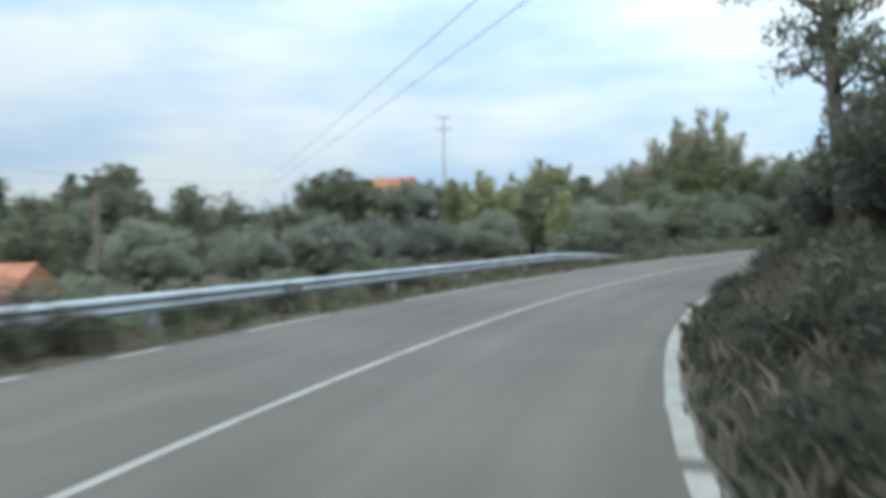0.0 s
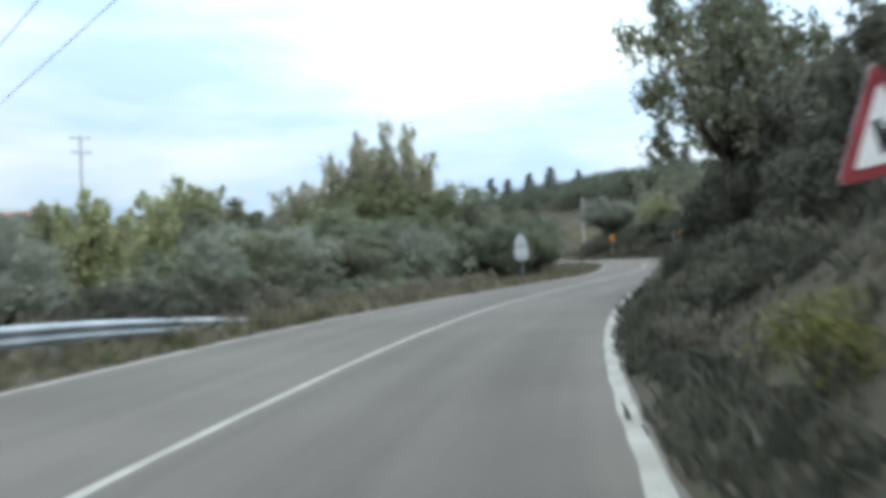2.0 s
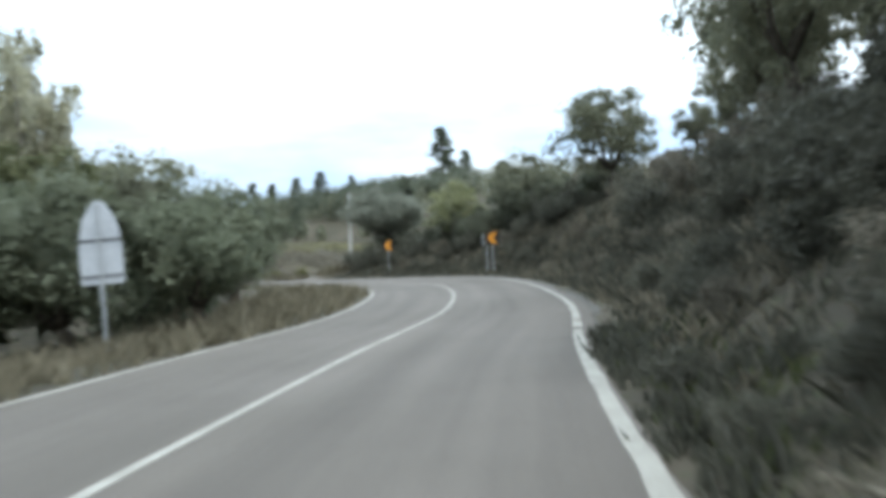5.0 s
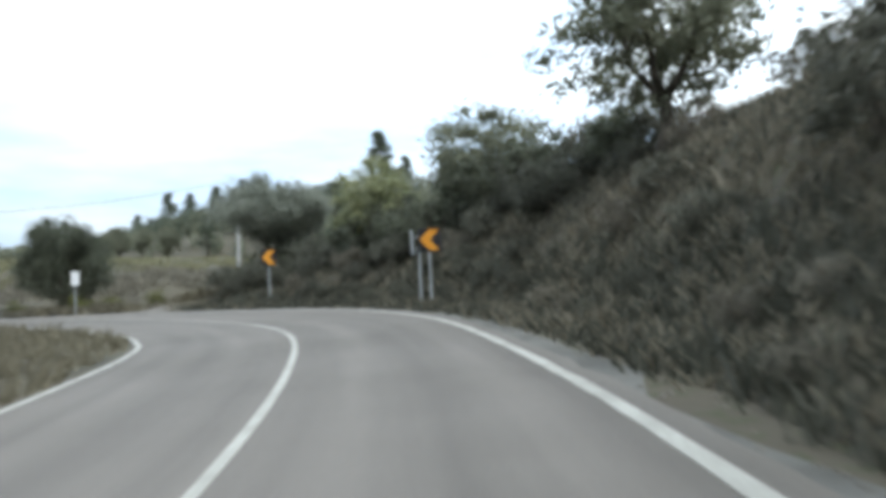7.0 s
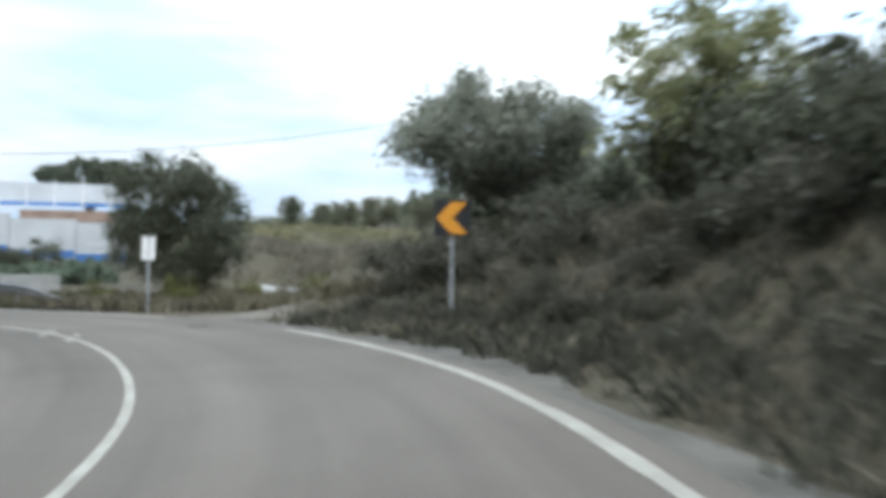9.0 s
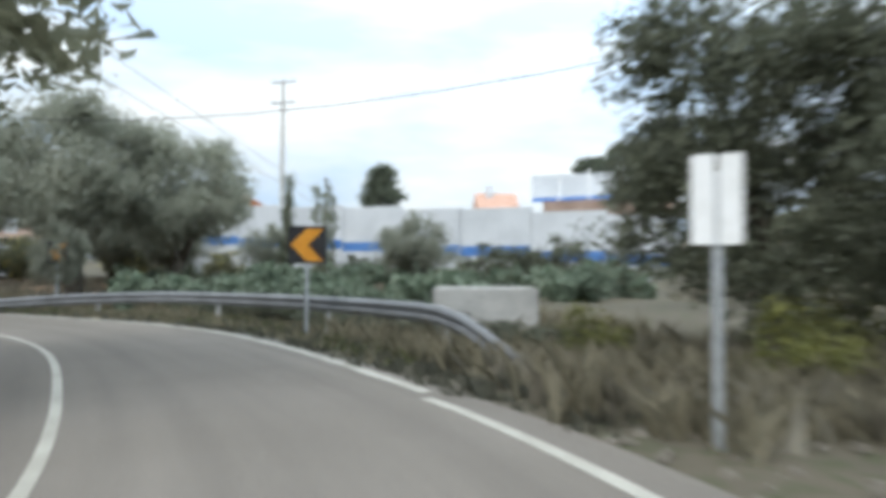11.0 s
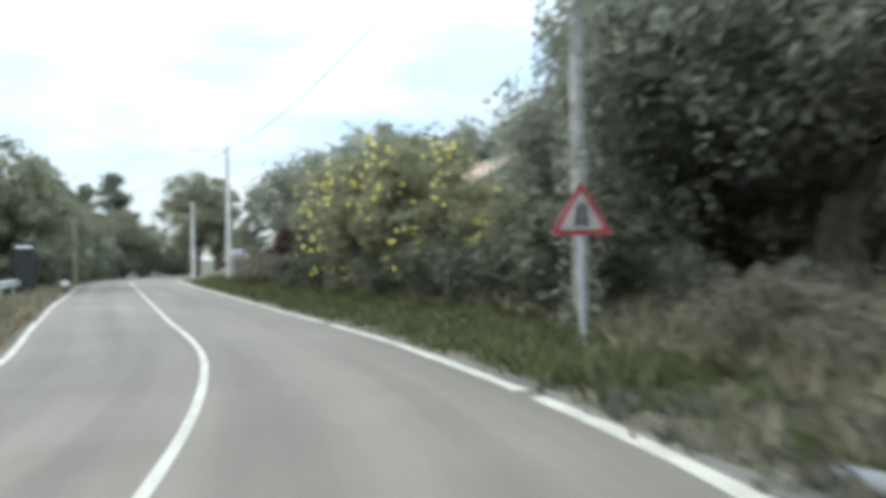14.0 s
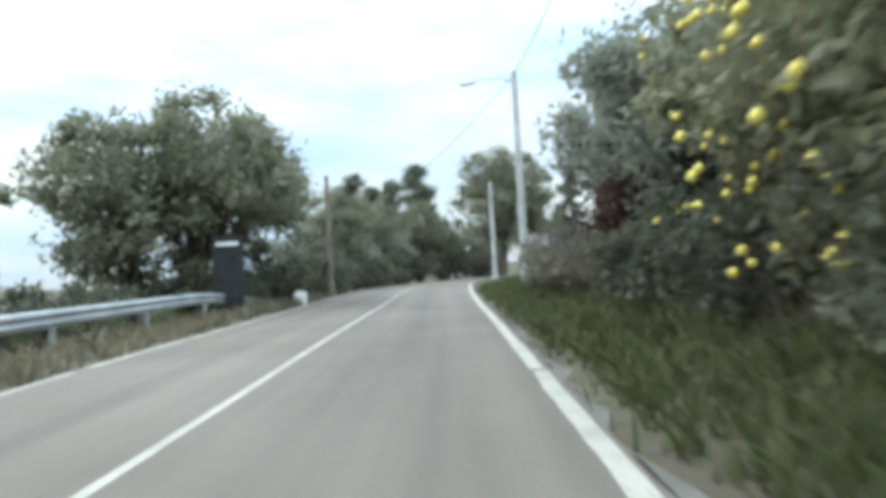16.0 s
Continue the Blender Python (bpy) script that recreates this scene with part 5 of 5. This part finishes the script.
lp = place(concrete_pole(7.75, mat=M_OLDPOLE, label= "tall pale concrete pole rising through an olive tree", arms=False, r0=0.125, r1=0.075), 17.1, 102.05, 0)
ri = np.random.default_rng(61)
zi = np.concatenate([rc_ ** 2 * 1.3 for rc_ in ri.uniform(0, 1, (1, 420))] + [ri.uniform(1.2, 6.6, 900)])
ai, wi = ri.uniform(0, 6.283, len(zi)), ri.uniform(0.10, 0.36, len(zi))
tagged(part("ivy", leaves_mesh("ivy", np.stack([np.cos(ai) * wi, np.sin(ai) * wi, zi], 1), 0.10, 0.6, L_OLIVE, ri), None, lp, "sparse creeper leaves"), kind="stuff")
q1 = place(concrete_pole(7.0, "concrete pole with a street lamp over the road", lamp=-1.7, arms=False), -13.2, 94.9, 76)
q2 = place(concrete_pole(5.9, "pale concrete pole beside the road", arms=False), -33.5, 90.6, 0)
q3 = place(concrete_pole(5.2, "weathered wooden pole at the verge", arms=False, mat=M_WOODPOLE, r0=0.12, r1=0.08), -18.6, 86.0, 0)
T1, T2 = Vector((17.1, 102.05, gz(17.1, 102.05) + 7.55)), Vector((-13.2, 94.9, gz(-13.2, 94.9) + 6.9))
J1 = Vector((60.3, 97.2, 7.4))
place(concrete_pole(7.6, "grey concrete pole behind the olive tree at the track", arms=True, r0=0.15, r1=0.11), 60.3, 97.2, 70)
cable([J1, T1], 0.014, 2.7)
cable([J1, (96, 99, 10.5)], 0.014, 0.8)
cable([T1, T2, (-45, 80, 7.0)], 0.014, 0.8)
for x in (0.0, -5.7):
    cable([(45 + x, -30, 25.2), (-72 + x, 336, 24.6), (-144 + x, 564, 27.0)], 0.05, 0.8, "pair of thin power lines high over the road")
place(concrete_pole(24.4, "distant tall utility pole with crossarms", r0=0.36, r1=0.20, reach=1.7, levels=2), 0.3, 164.9, 0, z=0.0)
for x, y, h in ((-19.0, 40.0, 6.9), (-18.2, 47.0, 3.6)):
    place(concrete_pole(h, "dark weathered post below the road", arms=False, mat=M_WOODPOLE, r0=0.2, r1=0.17), x, y, 0)


# ---------------------------------------------------------------- buildings
def wall_box(root, name, x0, y0, x1, y1, z0, z1, mat, label="", parent=None):
    bm = bmesh.new()
    box(bm, x0, y0, z0, x1, y1, z1, 0.02)
    return part(name, bm, mat, parent or root, label)


def house(label, w, d, h, wall, roof_h=1.6, name="house", windows=3, tiles=None, chimney=True):
    root = tagged(new(name), label, "house")
    walls = wall_box(root, "wall", -w / 2, -d / 2, w / 2, d / 2, -2.0, h, wall)
    bm = bmesh.new()
    o = 0.35
    a = [(-w / 2 - o, -d / 2 - o, h - 0.05), (w / 2 + o, -d / 2 - o, h - 0.05), (w / 2 + o, d / 2 + o, h - 0.05), (-w / 2 - o, d / 2 + o, h - 0.05)]
    t = [(-w / 2 - o, 0, h + roof_h), (w / 2 + o, 0, h + roof_h)]
    v = [bm.verts.new(p) for p in a + t]
    for f in ((0, 1, 5, 4), (2, 3, 4, 5), (1, 2, 5), (3, 0, 4), (3, 2, 1, 0)):
        bm.faces.new([v[i] for i in f])
    roof = part("roof", bm, tiles or M_TILE, root, "clay tile roof")
    bm = bmesh.new()
    prism(bm, [(-d / 2, h - 0.06), (d / 2, h - 0.06), (0, h + roof_h * 0.93)], -0.1, 0.1)
    bmesh.ops.transform(bm, verts=bm.verts, matrix=pose(w / 2 + 0.02, 0, 0, 0, 0, 90))
    part("gable", bm, wall, root)
    if chimney:
        bm = bmesh.new()
        box(bm, -w * 0.2 - 0.3, -0.9, h + roof_h * 0.3, -w * 0.2 + 0.3, -0.3, h + roof_h + 0.6, 0.02)
        part("chimney", bm, wall, roof)
    for i in range(windows):
        x = -w / 2 + w * (i + 0.5) / windows
        win = wall_box(root, "window", x - 0.55, -d / 2 - 0.03, x + 0.55, -d / 2 + 0.02, h * 0.35, h * 0.35 + 1.2, M_GLASS)
    return root


place(house("yellow house with an orange tile roof among far trees", 13, 8, 4.6, M_WALLYEL, 2.2), -12.5, 169.0, -32, z=4.4)
place(house("small white house among far trees", 9, 7, 4.5, M_WALLWHITE, 1.2), -25.5, 172.0, 10, z=4.0)
place(house("white house with an orange tile roof below the road", 9, 8, 3.0, M_WALLWHITE, 1.8), -25.0, 35.5, 8, z=-6.1)
place(house("low house with a pale brown tile roof behind fruit trees", 5.6, 5.0, 2.3, M_CONC, 1.5, tiles=M_TILEBROWN, chimney=False), 3.0, 104.9, 10, z=-0.1)
place(house("yellow-walled house at the far end of the road", 6, 6, 2.2, M_WALLYEL, 0.9), -76.0, 92.5, 60, z=-0.5)


place(house("far house with a bleached orange tile roof behind the works", 3.4, 5, 2.4, M_WALLWHITE, 1.7, tiles=M_TILEPALE), 30.0, 154.5, 20, z=4.1)


def works_wall():
    """White boundary wall of a works yard, in stepped panels with a blue band."""
    root = tagged(new("works_building"), "white works building with a blue band along its stepped wall", "building")
    x = 0.0
    for i, (w, z) in enumerate(((3.45, 3.9), (3.8, 3.8), (3.8, 3.65), (3.8, 3.45), (3.8, 3.3), (3.6, 3.08), (3.95, 3.0), (3.8, 2.7), (3.0, 2.5))):
        pn = wall_box(root, "wall_panel", x, 0, x + w - 0.04, 0.35, -2.5, z, M_WALLWHITE)
        bm = bmesh.new()
        box(bm, x + 0.02, -0.012, z - 2.5, x + w - 0.08, 0.0, z - 1.98)
        part("blue_band", bm, M_BLUE, pn, "blue painted band")
        x += w
    wall_box(root, "rear_hall", 2, 8, 30, 26, -1.5, 3.2, M_WALLWHITE, "flat white hall")
    wall_box(root, "lean_to_roof", 26.6, 0.6, 33.0, 5.0, 2.55, 3.3, M_TILEBROWN, "low brown tiled lean-to roof")
    return root


place(works_wall(), 14.0, 124.0, -9, z=0.6)


def yard_fence():
    root = tagged(new("yard_fence"), "white mesh fence with a blue base panel on a raised yard", "fence")
    for i in range(6):
        wall_box(root, "post", i * 2.0 - 0.05, -0.05, i * 2.0 + 0.05, 0.05, 0.0, 2.2, M_WHITE)
    for i in range(5):
        pn = wall_box(root, "panel", i * 2.0 + 0.06, -0.02, i * 2.0 + 1.94, 0.02, 0.45, 1.9, M_WALLWHITE, "white mesh panel")
        wall_box(root, "base_panel", i * 2.0 + 0.06, -0.03, i * 2.0 + 1.94, 0.03, 0.1, 0.40, M_BLUE, "blue base panel")
    return root


place(yard_fence(), 37.5, 133.0, -8, z=5.0)
bm = bmesh.new()
box(bm, -0.85, -0.5, -0.4, 0.95, 0.5, 0.92, 0.04)
blk = part("concrete_block", bm, M_CONC, None)
tagged(blk, "pale rendered concrete block beside the barrier's end", "block")
place(blk, 43.2, 96.3, 25, z=-1.0)


# roadside things of the last stretch
def km_marker():
    root = tagged(new("kilometre_marker"), "small white kilometre stone with a red top edge", "marker stone")
    bm = bmesh.new()
    box(bm, -0.2, -0.12, -0.2, 0.2, 0.12, 0.5, 0.05)
    part("stone", bm, M_WHITE, root)
    bm = bmesh.new()
    box(bm, -0.12, -0.128, 0.12, 0.12, -0.121, 0.16)
    part("inscription", bm, M_RED, root, "unreadable red inscription bar")
    return root


place(km_marker(), -13.2, 87.0, -75)


def dark_panel():
    root = tagged(new("notice_board"), "tall black notice board with a white strip on top", "notice board")
    bm = bmesh.new()
    box(bm, -0.45, -0.05, 0.1, 0.45, 0.05, 2.5, 0.02)
    part("board", bm, M_BLACK, root)
    bm = bmesh.new()
    box(bm, -0.34, -0.062, 2.2, 0.34, -0.052, 2.3)
    part("white_strip", bm, M_WHITE, root, "white strip with unreadable writing")
    for x in (-0.35, 0.35):
        bm = bmesh.new()
        box(bm, x - 0.03, 0.05, -0.3, x + 0.03, 0.1, 2.3)
        part("leg", bm, M_BLACK, root)
    return root


place(dark_panel(), -9.6, 86.3, 105)
narrow = triangle_sign(0.82, 1.60, NARROW, "faded red triangular road-narrows sign on a pole", M_FADED, M_REDOLD)
place(narrow, 17.85, 101.75, 82, z=-1.15)
bm = bmesh.new()
box(bm, -0.5, -0.5, -0.3, 0.5, 0.5, 1.5, 0.05)
pil = part("gate_pillar", bm, M_WALLWHITE, None)
place(tagged(pil, "whitewashed gate pillar at the foot of a pole", "pillar"), -14.6, 95.3, 76)

# cabbages behind the barrier
rc = np.random.default_rng(12)
CAB = Kind([lambda i=i: shrub_proto(120 + i, L_CABBAGE, "leafy blue-green cabbage plant in the garden", "cabbage_plant", (0.5, 0.5, 0.38), 0.24, 14, 16, 0.75) for i in range(3)], 0.9)
for k in range(110):
    s, e = rc.uniform(113.5, 123.5), rc.uniform(3.4, 13)
    p = along(s, lane(s) + e)
    kk = rc.uniform(0.55, 1.0)
    CAB.put(p.x, p.y, (kk, kk, kk * rc.uniform(0.9, 1.6)))


def kale(seed):
    """A tall kale: a pale bare stalk under a tuft of broad drooping leaves."""
    rng = np.random.default_rng(seed)
    root = tagged(new("tall_kale"), "tall kale plant with a bare pale stalk", "vegetable")
    V, F = [], []
    tube_into(V, F, [(0, 0, -0.1), (0.03, 0, 0.3), (-0.02, 0.02, 0.7)], [0.03, 0.026, 0.02], 7)
    part("stalk", mesh_of("stalk", V, F, [M_BARKPALE], smooth=True), None, root, "pale bare stalk")
    for k in range(11):
        a, ln, w = k * 2.399, rng.uniform(0.26, 0.40), rng.uniform(0.07, 0.11)
        c, sn = math.cos(a), math.sin(a)
        rise = rng.uniform(0.02, 0.16)
        V, F = [], []
        for i in range(5):
            u = i / 4
            r, z = 0.03 + ln * u, 0.62 + 0.012 * k + rise * math.sin(u * 2.4) - 0.10 * u * u
            half = w * math.sin(0.35 + u * 2.5)
            V += [(c * r - sn * half, sn * r + c * half, z + 0.02), (c * r, sn * r, z - 0.015), (c * r + sn * half, sn * r - c * half, z + 0.02)]
            if i:
                o = 3 * i
                F += [(o - 3, o, o + 1, o - 2), (o - 2, o + 1, o + 2, o - 1)]
        part("leaf", mesh_of("leaf", V, F, [L_CABBAGE], smooth=True), None, root)
    return root


KALE = Kind([lambda i=i: kale(140 + i) for i in range(2)], 0.9)
for x, y, k in ((29.5, 103.1, 1.0), (31.0, 104.6, 1.1), (28.2, 106.0, 1.2), (25.6, 109.2, 1.2), (23.0, 110.5, 1.3), (32.4, 106.5, 1.2)):
    KALE.put(x, y, k)
OLIVE.row([(12.5, 118.5, 5.0), (9.0, 117.0, 5.2), (15.8, 120.4, 4.2), (18.8, 119.4, 3.4)], 1.1)
OAK.row([(5.5, 116.0, 6.0)], 1.0)
place(house("small whitewashed garden shed with a tile roof", 3.2, 2.6, 2.1, M_WALLWHITE, 0.6, "garden_shed", 1, M_TILEBROWN), 11.2, 116.4, 40)
for x, y, k in ((21.4, 113.2, 0.55), (18.6, 115.4, 0.6), (24.6, 116.0, 0.5), (14.6, 113.2, 0.6), (16.6, 111.6, 0.5)):
    LEMON.put(x, y, k)
# weeds and bushes in the verges
for s, d, k in ((33, -5.2, 0.8), (36, -5.6, 0.9), (2, -4.6, 0.55), (8, -4.7, 0.6), (-4, -5.0, 0.7), (14, -4.6, 0.4), (20, -5.0, 0.5), (8.6, -4.05, 0.34), (11.6, -4.05, 0.3)):
    p = along(s, d)
    SCRUB.put(p.x, p.y, k)
for s, d, k in ((23, 4.2, 0.5), (26, 4.3, 0.5), (44, -6, 0.6), (104.6, 6.6, 0.8), (105.5, 8.8, 0.8), (134, -5.0, 0.7), (138, -5.2, 0.7), (141, -5.0, 0.6), (104.5, 9.5, 0.8), (103.5, 11.5, 0.9), (102.5, 13.0, 0.8), (107, 6.2, 0.7)):
    p = along(s, d)
    WEED.put(p.x, p.y, k)
for x, y, k in ((14.0, 103.5, 1.3), (12, 103.2, 0.95), (10.4, 102.9, 0.95), (9, 103, 0.8), (5.5, 102.2, 1.1), (2.5, 101.5, 1.3), (-2, 100.5, 1.4), (-6.5, 99.2, 1.5), (-9.5, 97.5, 1.1), (15.6, 103.0, 1.2), (14.0, 102.8, 1.0), (1.0, 98.6, 0.8), (3.4, 99.2, 0.7), (6.4, 99.9, 0.8), (8.8, 100.6, 0.75), (11, 101.2, 0.8), (13, 101.8, 0.8), (-0.6, 98.3, 0.7), (33, 113, 0.9), (36, 114.5, 1.0), (39, 115.5, 1.1), (42, 115.8, 1.1), (34.5, 114.2, 0.8), (40.6, 115, 0.8)):
    GREENSCRUB.put(x, y, k)
for x, y, k in ((-6.2, 96.9, 0.9), (-4.6, 97.0, 0.8), (-8, 96.2, 0.8), (50.5, 94.5, 0.5), (52.5, 96.0, 0.6), (54.5, 97.2, 0.5), (-1.5, 98.2, 0.6), (-3.4, 97.6, 0.6), (5.2, 99.8, 0.45)):
    DRYSCRUB.put(x, y, k)
rw = np.random.default_rng(52)
for s in np.arange(150, 178, 1.6):
    p = along(s, -SIDE_L - 3.0 - rw.uniform(0, 1.2))
    WEED.put(p.x, p.y, rw.uniform(0.7, 1.1))
# thick growth round the trees on the bank's crest and under the big tree
for x, y, k in ((55, 69.5, 1.4), (57, 72, 1.6), (54.5, 72.5, 1.2), (54, 66.5, 1.2), (55.5, 75, 1.4), (53, 63, 0.9), (56.5, 77, 1.5), (57.5, 80, 1.4), (57, 83, 1.2), (58, 86, 1.2), (-9.0, 82.5, 1.3), (-11.0, 83.0, 1.4), (-13.0, 84.0, 1.3), (-15, 84.5, 1.2), (-17, 84.8, 1.1), (-20, 84.5, 1.3), (-23, 84, 1.2), (-27, 83.6, 1.3), (-31, 83.4, 1.2), (-35, 83.2, 1.4), (-39, 83.6, 1.3), (-43, 85.2, 1.5), (-47, 87.0, 1.6), (-51, 86.5, 1.6), (-2.8, 85.7, 1.1), (-1.2, 86.3, 1.0), (-4.6, 85.2, 1.2), (0.6, 86.8, 1.0)):
    GREENSCRUB.put(x, y, k)
for s, d, k in ((33, -5.6, 0.6), (36.5, -5.2, 0.55), (39, -5.4, 0.6), (41.5, -5.0, 0.5), (45, -5.2, 0.55), (48, -5.0, 0.5), (51, -5.2, 0.6), (54, -5.4, 0.55), (57, -5.6, 0.6)):
    p = along(s, d)
    DRYSCRUB.put(p.x, p.y, k)


def rubble(name, label, mat, bands, seed):
    """Small angular stones lying along the road's edge: (s0, s1, d0, d1, count, size), d from the lane's edge."""
    rng = np.random.default_rng(seed)
    V, F = [], []
    for s0, s1, d0, d1, n, size in bands:
        for k in range(n):
            s = rng.uniform(s0, s1)
            p = along(s, lane(s) + rng.uniform(d0, d1))
            r = size * rng.uniform(0.4, 1.4)
            b = len(V)
            z = max(gz(p.x, p.y), p.z - 0.03) + r * 0.2
            for dx, dy, dz in ((-1, -0.7, -0.5), (0.9, -0.8, -0.5), (1.0, 0.8, -0.5), (-0.8, 0.9, -0.5), (-0.5, -0.4, 0.5), (0.6, -0.5, 0.4), (0.5, 0.4, 0.6), (-0.6, 0.5, 0.4)):
                V.append((p.x + dx * r * rng.uniform(0.7, 1.2), p.y + dy * r * rng.uniform(0.7, 1.2), z + dz * r * 0.8))
            F += [(b, b + 1, b + 5, b + 4), (b + 1, b + 2, b + 6, b + 5), (b + 2, b + 3, b + 7, b + 6), (b + 3, b, b + 4, b + 7), (b + 4, b + 5, b + 6, b + 7), (b + 3, b + 2, b + 1, b)]
    return tagged(new(name, mesh_of(name, V, F, [mat])), label, "rubble", kind="stuff")


rubble("rubble", "loose grey stones along the gravel shoulder", M_TRACK, [(60, 101, 0.25, 1.0, 420, 0.03), (98, 104, 0.2, 3.0, 160, 0.045), (106, 134, 0.12, 1.2, 320, 0.035), (134, 168, 0.12, 0.5, 120, 0.03)], 41)


def tar_patch(x, y, z, w, l, turn, seed):
    """A thin uneven repair patch of darker tar on the road."""
    bm = bmesh.new()
    rng = np.random.default_rng(seed)
    pts = [(math.cos(a) * w * rng.uniform(0.7, 1.1), math.sin(a) * l * rng.uniform(0.7, 1.1)) for a in np.linspace(0, 6.283, 15)[:-1]]
    a = [bm.verts.new((u, v, 0.004)) for u, v in pts]
    b = [bm.verts.new((u * 1.03, v * 1.03, -0.01)) for u, v in pts]
    bm.faces.new(a)
    for i in range(len(a)):
        bm.faces.new((b[i], b[(i + 1) % len(a)], a[(i + 1) % len(a)], a[i]))
    ob = part("tar_patch", bm, M_TAR, None)
    tagged(ob, "small darker tar repair on worn asphalt", "road patch", kind="structure")
    ob.matrix_basis = pose(x, y, z, 0, 0, turn)


for s, d, w, l, sd in ((99.5, 2.6, 0.22, 0.35, 3), (126.0, 1.2, 0.12, 0.2, 4)):
    p = along(s, d)
    tar_patch(p.x, p.y, p.z, w, l, heading(s), sd)
for x, y, k in ((11.3, 112.2, 1.2), (13.0, 114.1, 1.2)):
    GREENSCRUB.put(x, y, k)
# dry growth under the old olives
for x, y, k in ((20.6, 103.5, 0.6), (19.3, 103.1, 0.65), (18.6, 104.3, 0.6), (21.8, 104.2, 0.4), (17.6, 103.4, 0.6), (16.4, 103.8, 0.7), (22.9, 103.6, 0.35)):
    (SCRUB if x < 19 or x > 22 else DRYSCRUB).put(x, y, k * 0.85)
# low bushes added behind the barrier to darken the gap below its beam
for s in np.arange(107.5, 118.5, 0.9):
    p = along(s, 6.35 + 0.2 * math.sin(s * 3))
    GREENSCRUB.put(p.x, p.y, (0.55, 0.55, 0.30))
# weeds along the foot of the works wall
for x in np.arange(13.0, 47.0, 1.5):
    VALLEY.put(x, 122.4 - 0.158 * (x - 14.0), (0.7, 0.65, 0.42 + 0.14 * math.sin(x * 2.1)))
# bushes on the end of the bank, beside the track
for x, y, k in ((56.4, 86.8, 1.2), (57.8, 86.0, 1.3), (55.9, 85.4, 1.1), (58.6, 88.0, 1.3)):
    GREENSCRUB.put(x, y, k)
for x, y, k in ((52.6, 85.0, 0.75), (53.6, 86.6, 0.8), (54.4, 84.4, 0.9), (55.4, 87.4, 0.9), (53.4, 83.2, 0.8)):
    SCRUB.put(x, y, k)
rv = np.random.default_rng(14)
for s in np.arange(134, 160, 1.5):
    p = along(s, lane(s) + 2.3 + rv.uniform(-0.2, 0.4))
    (DRYSCRUB if rv.uniform() < 0.25 else GREENSCRUB).put(p.x, p.y, rv.uniform(0.45, 0.7))
for x, y, k in ((6.9, 108.7, 1.5), (8.3, 109.3, 1.6), (10.7, 109.4, 1.7), (8.8, 112.0, 1.5), (11.5, 107.5, 1.6), (10.2, 109.2, 1.7), (12.3, 108.7, 1.5), (13.5, 108.6, 1.6), (13.9, 109.2, 1.7)):
    DRYSCRUB.put(x, y, k)
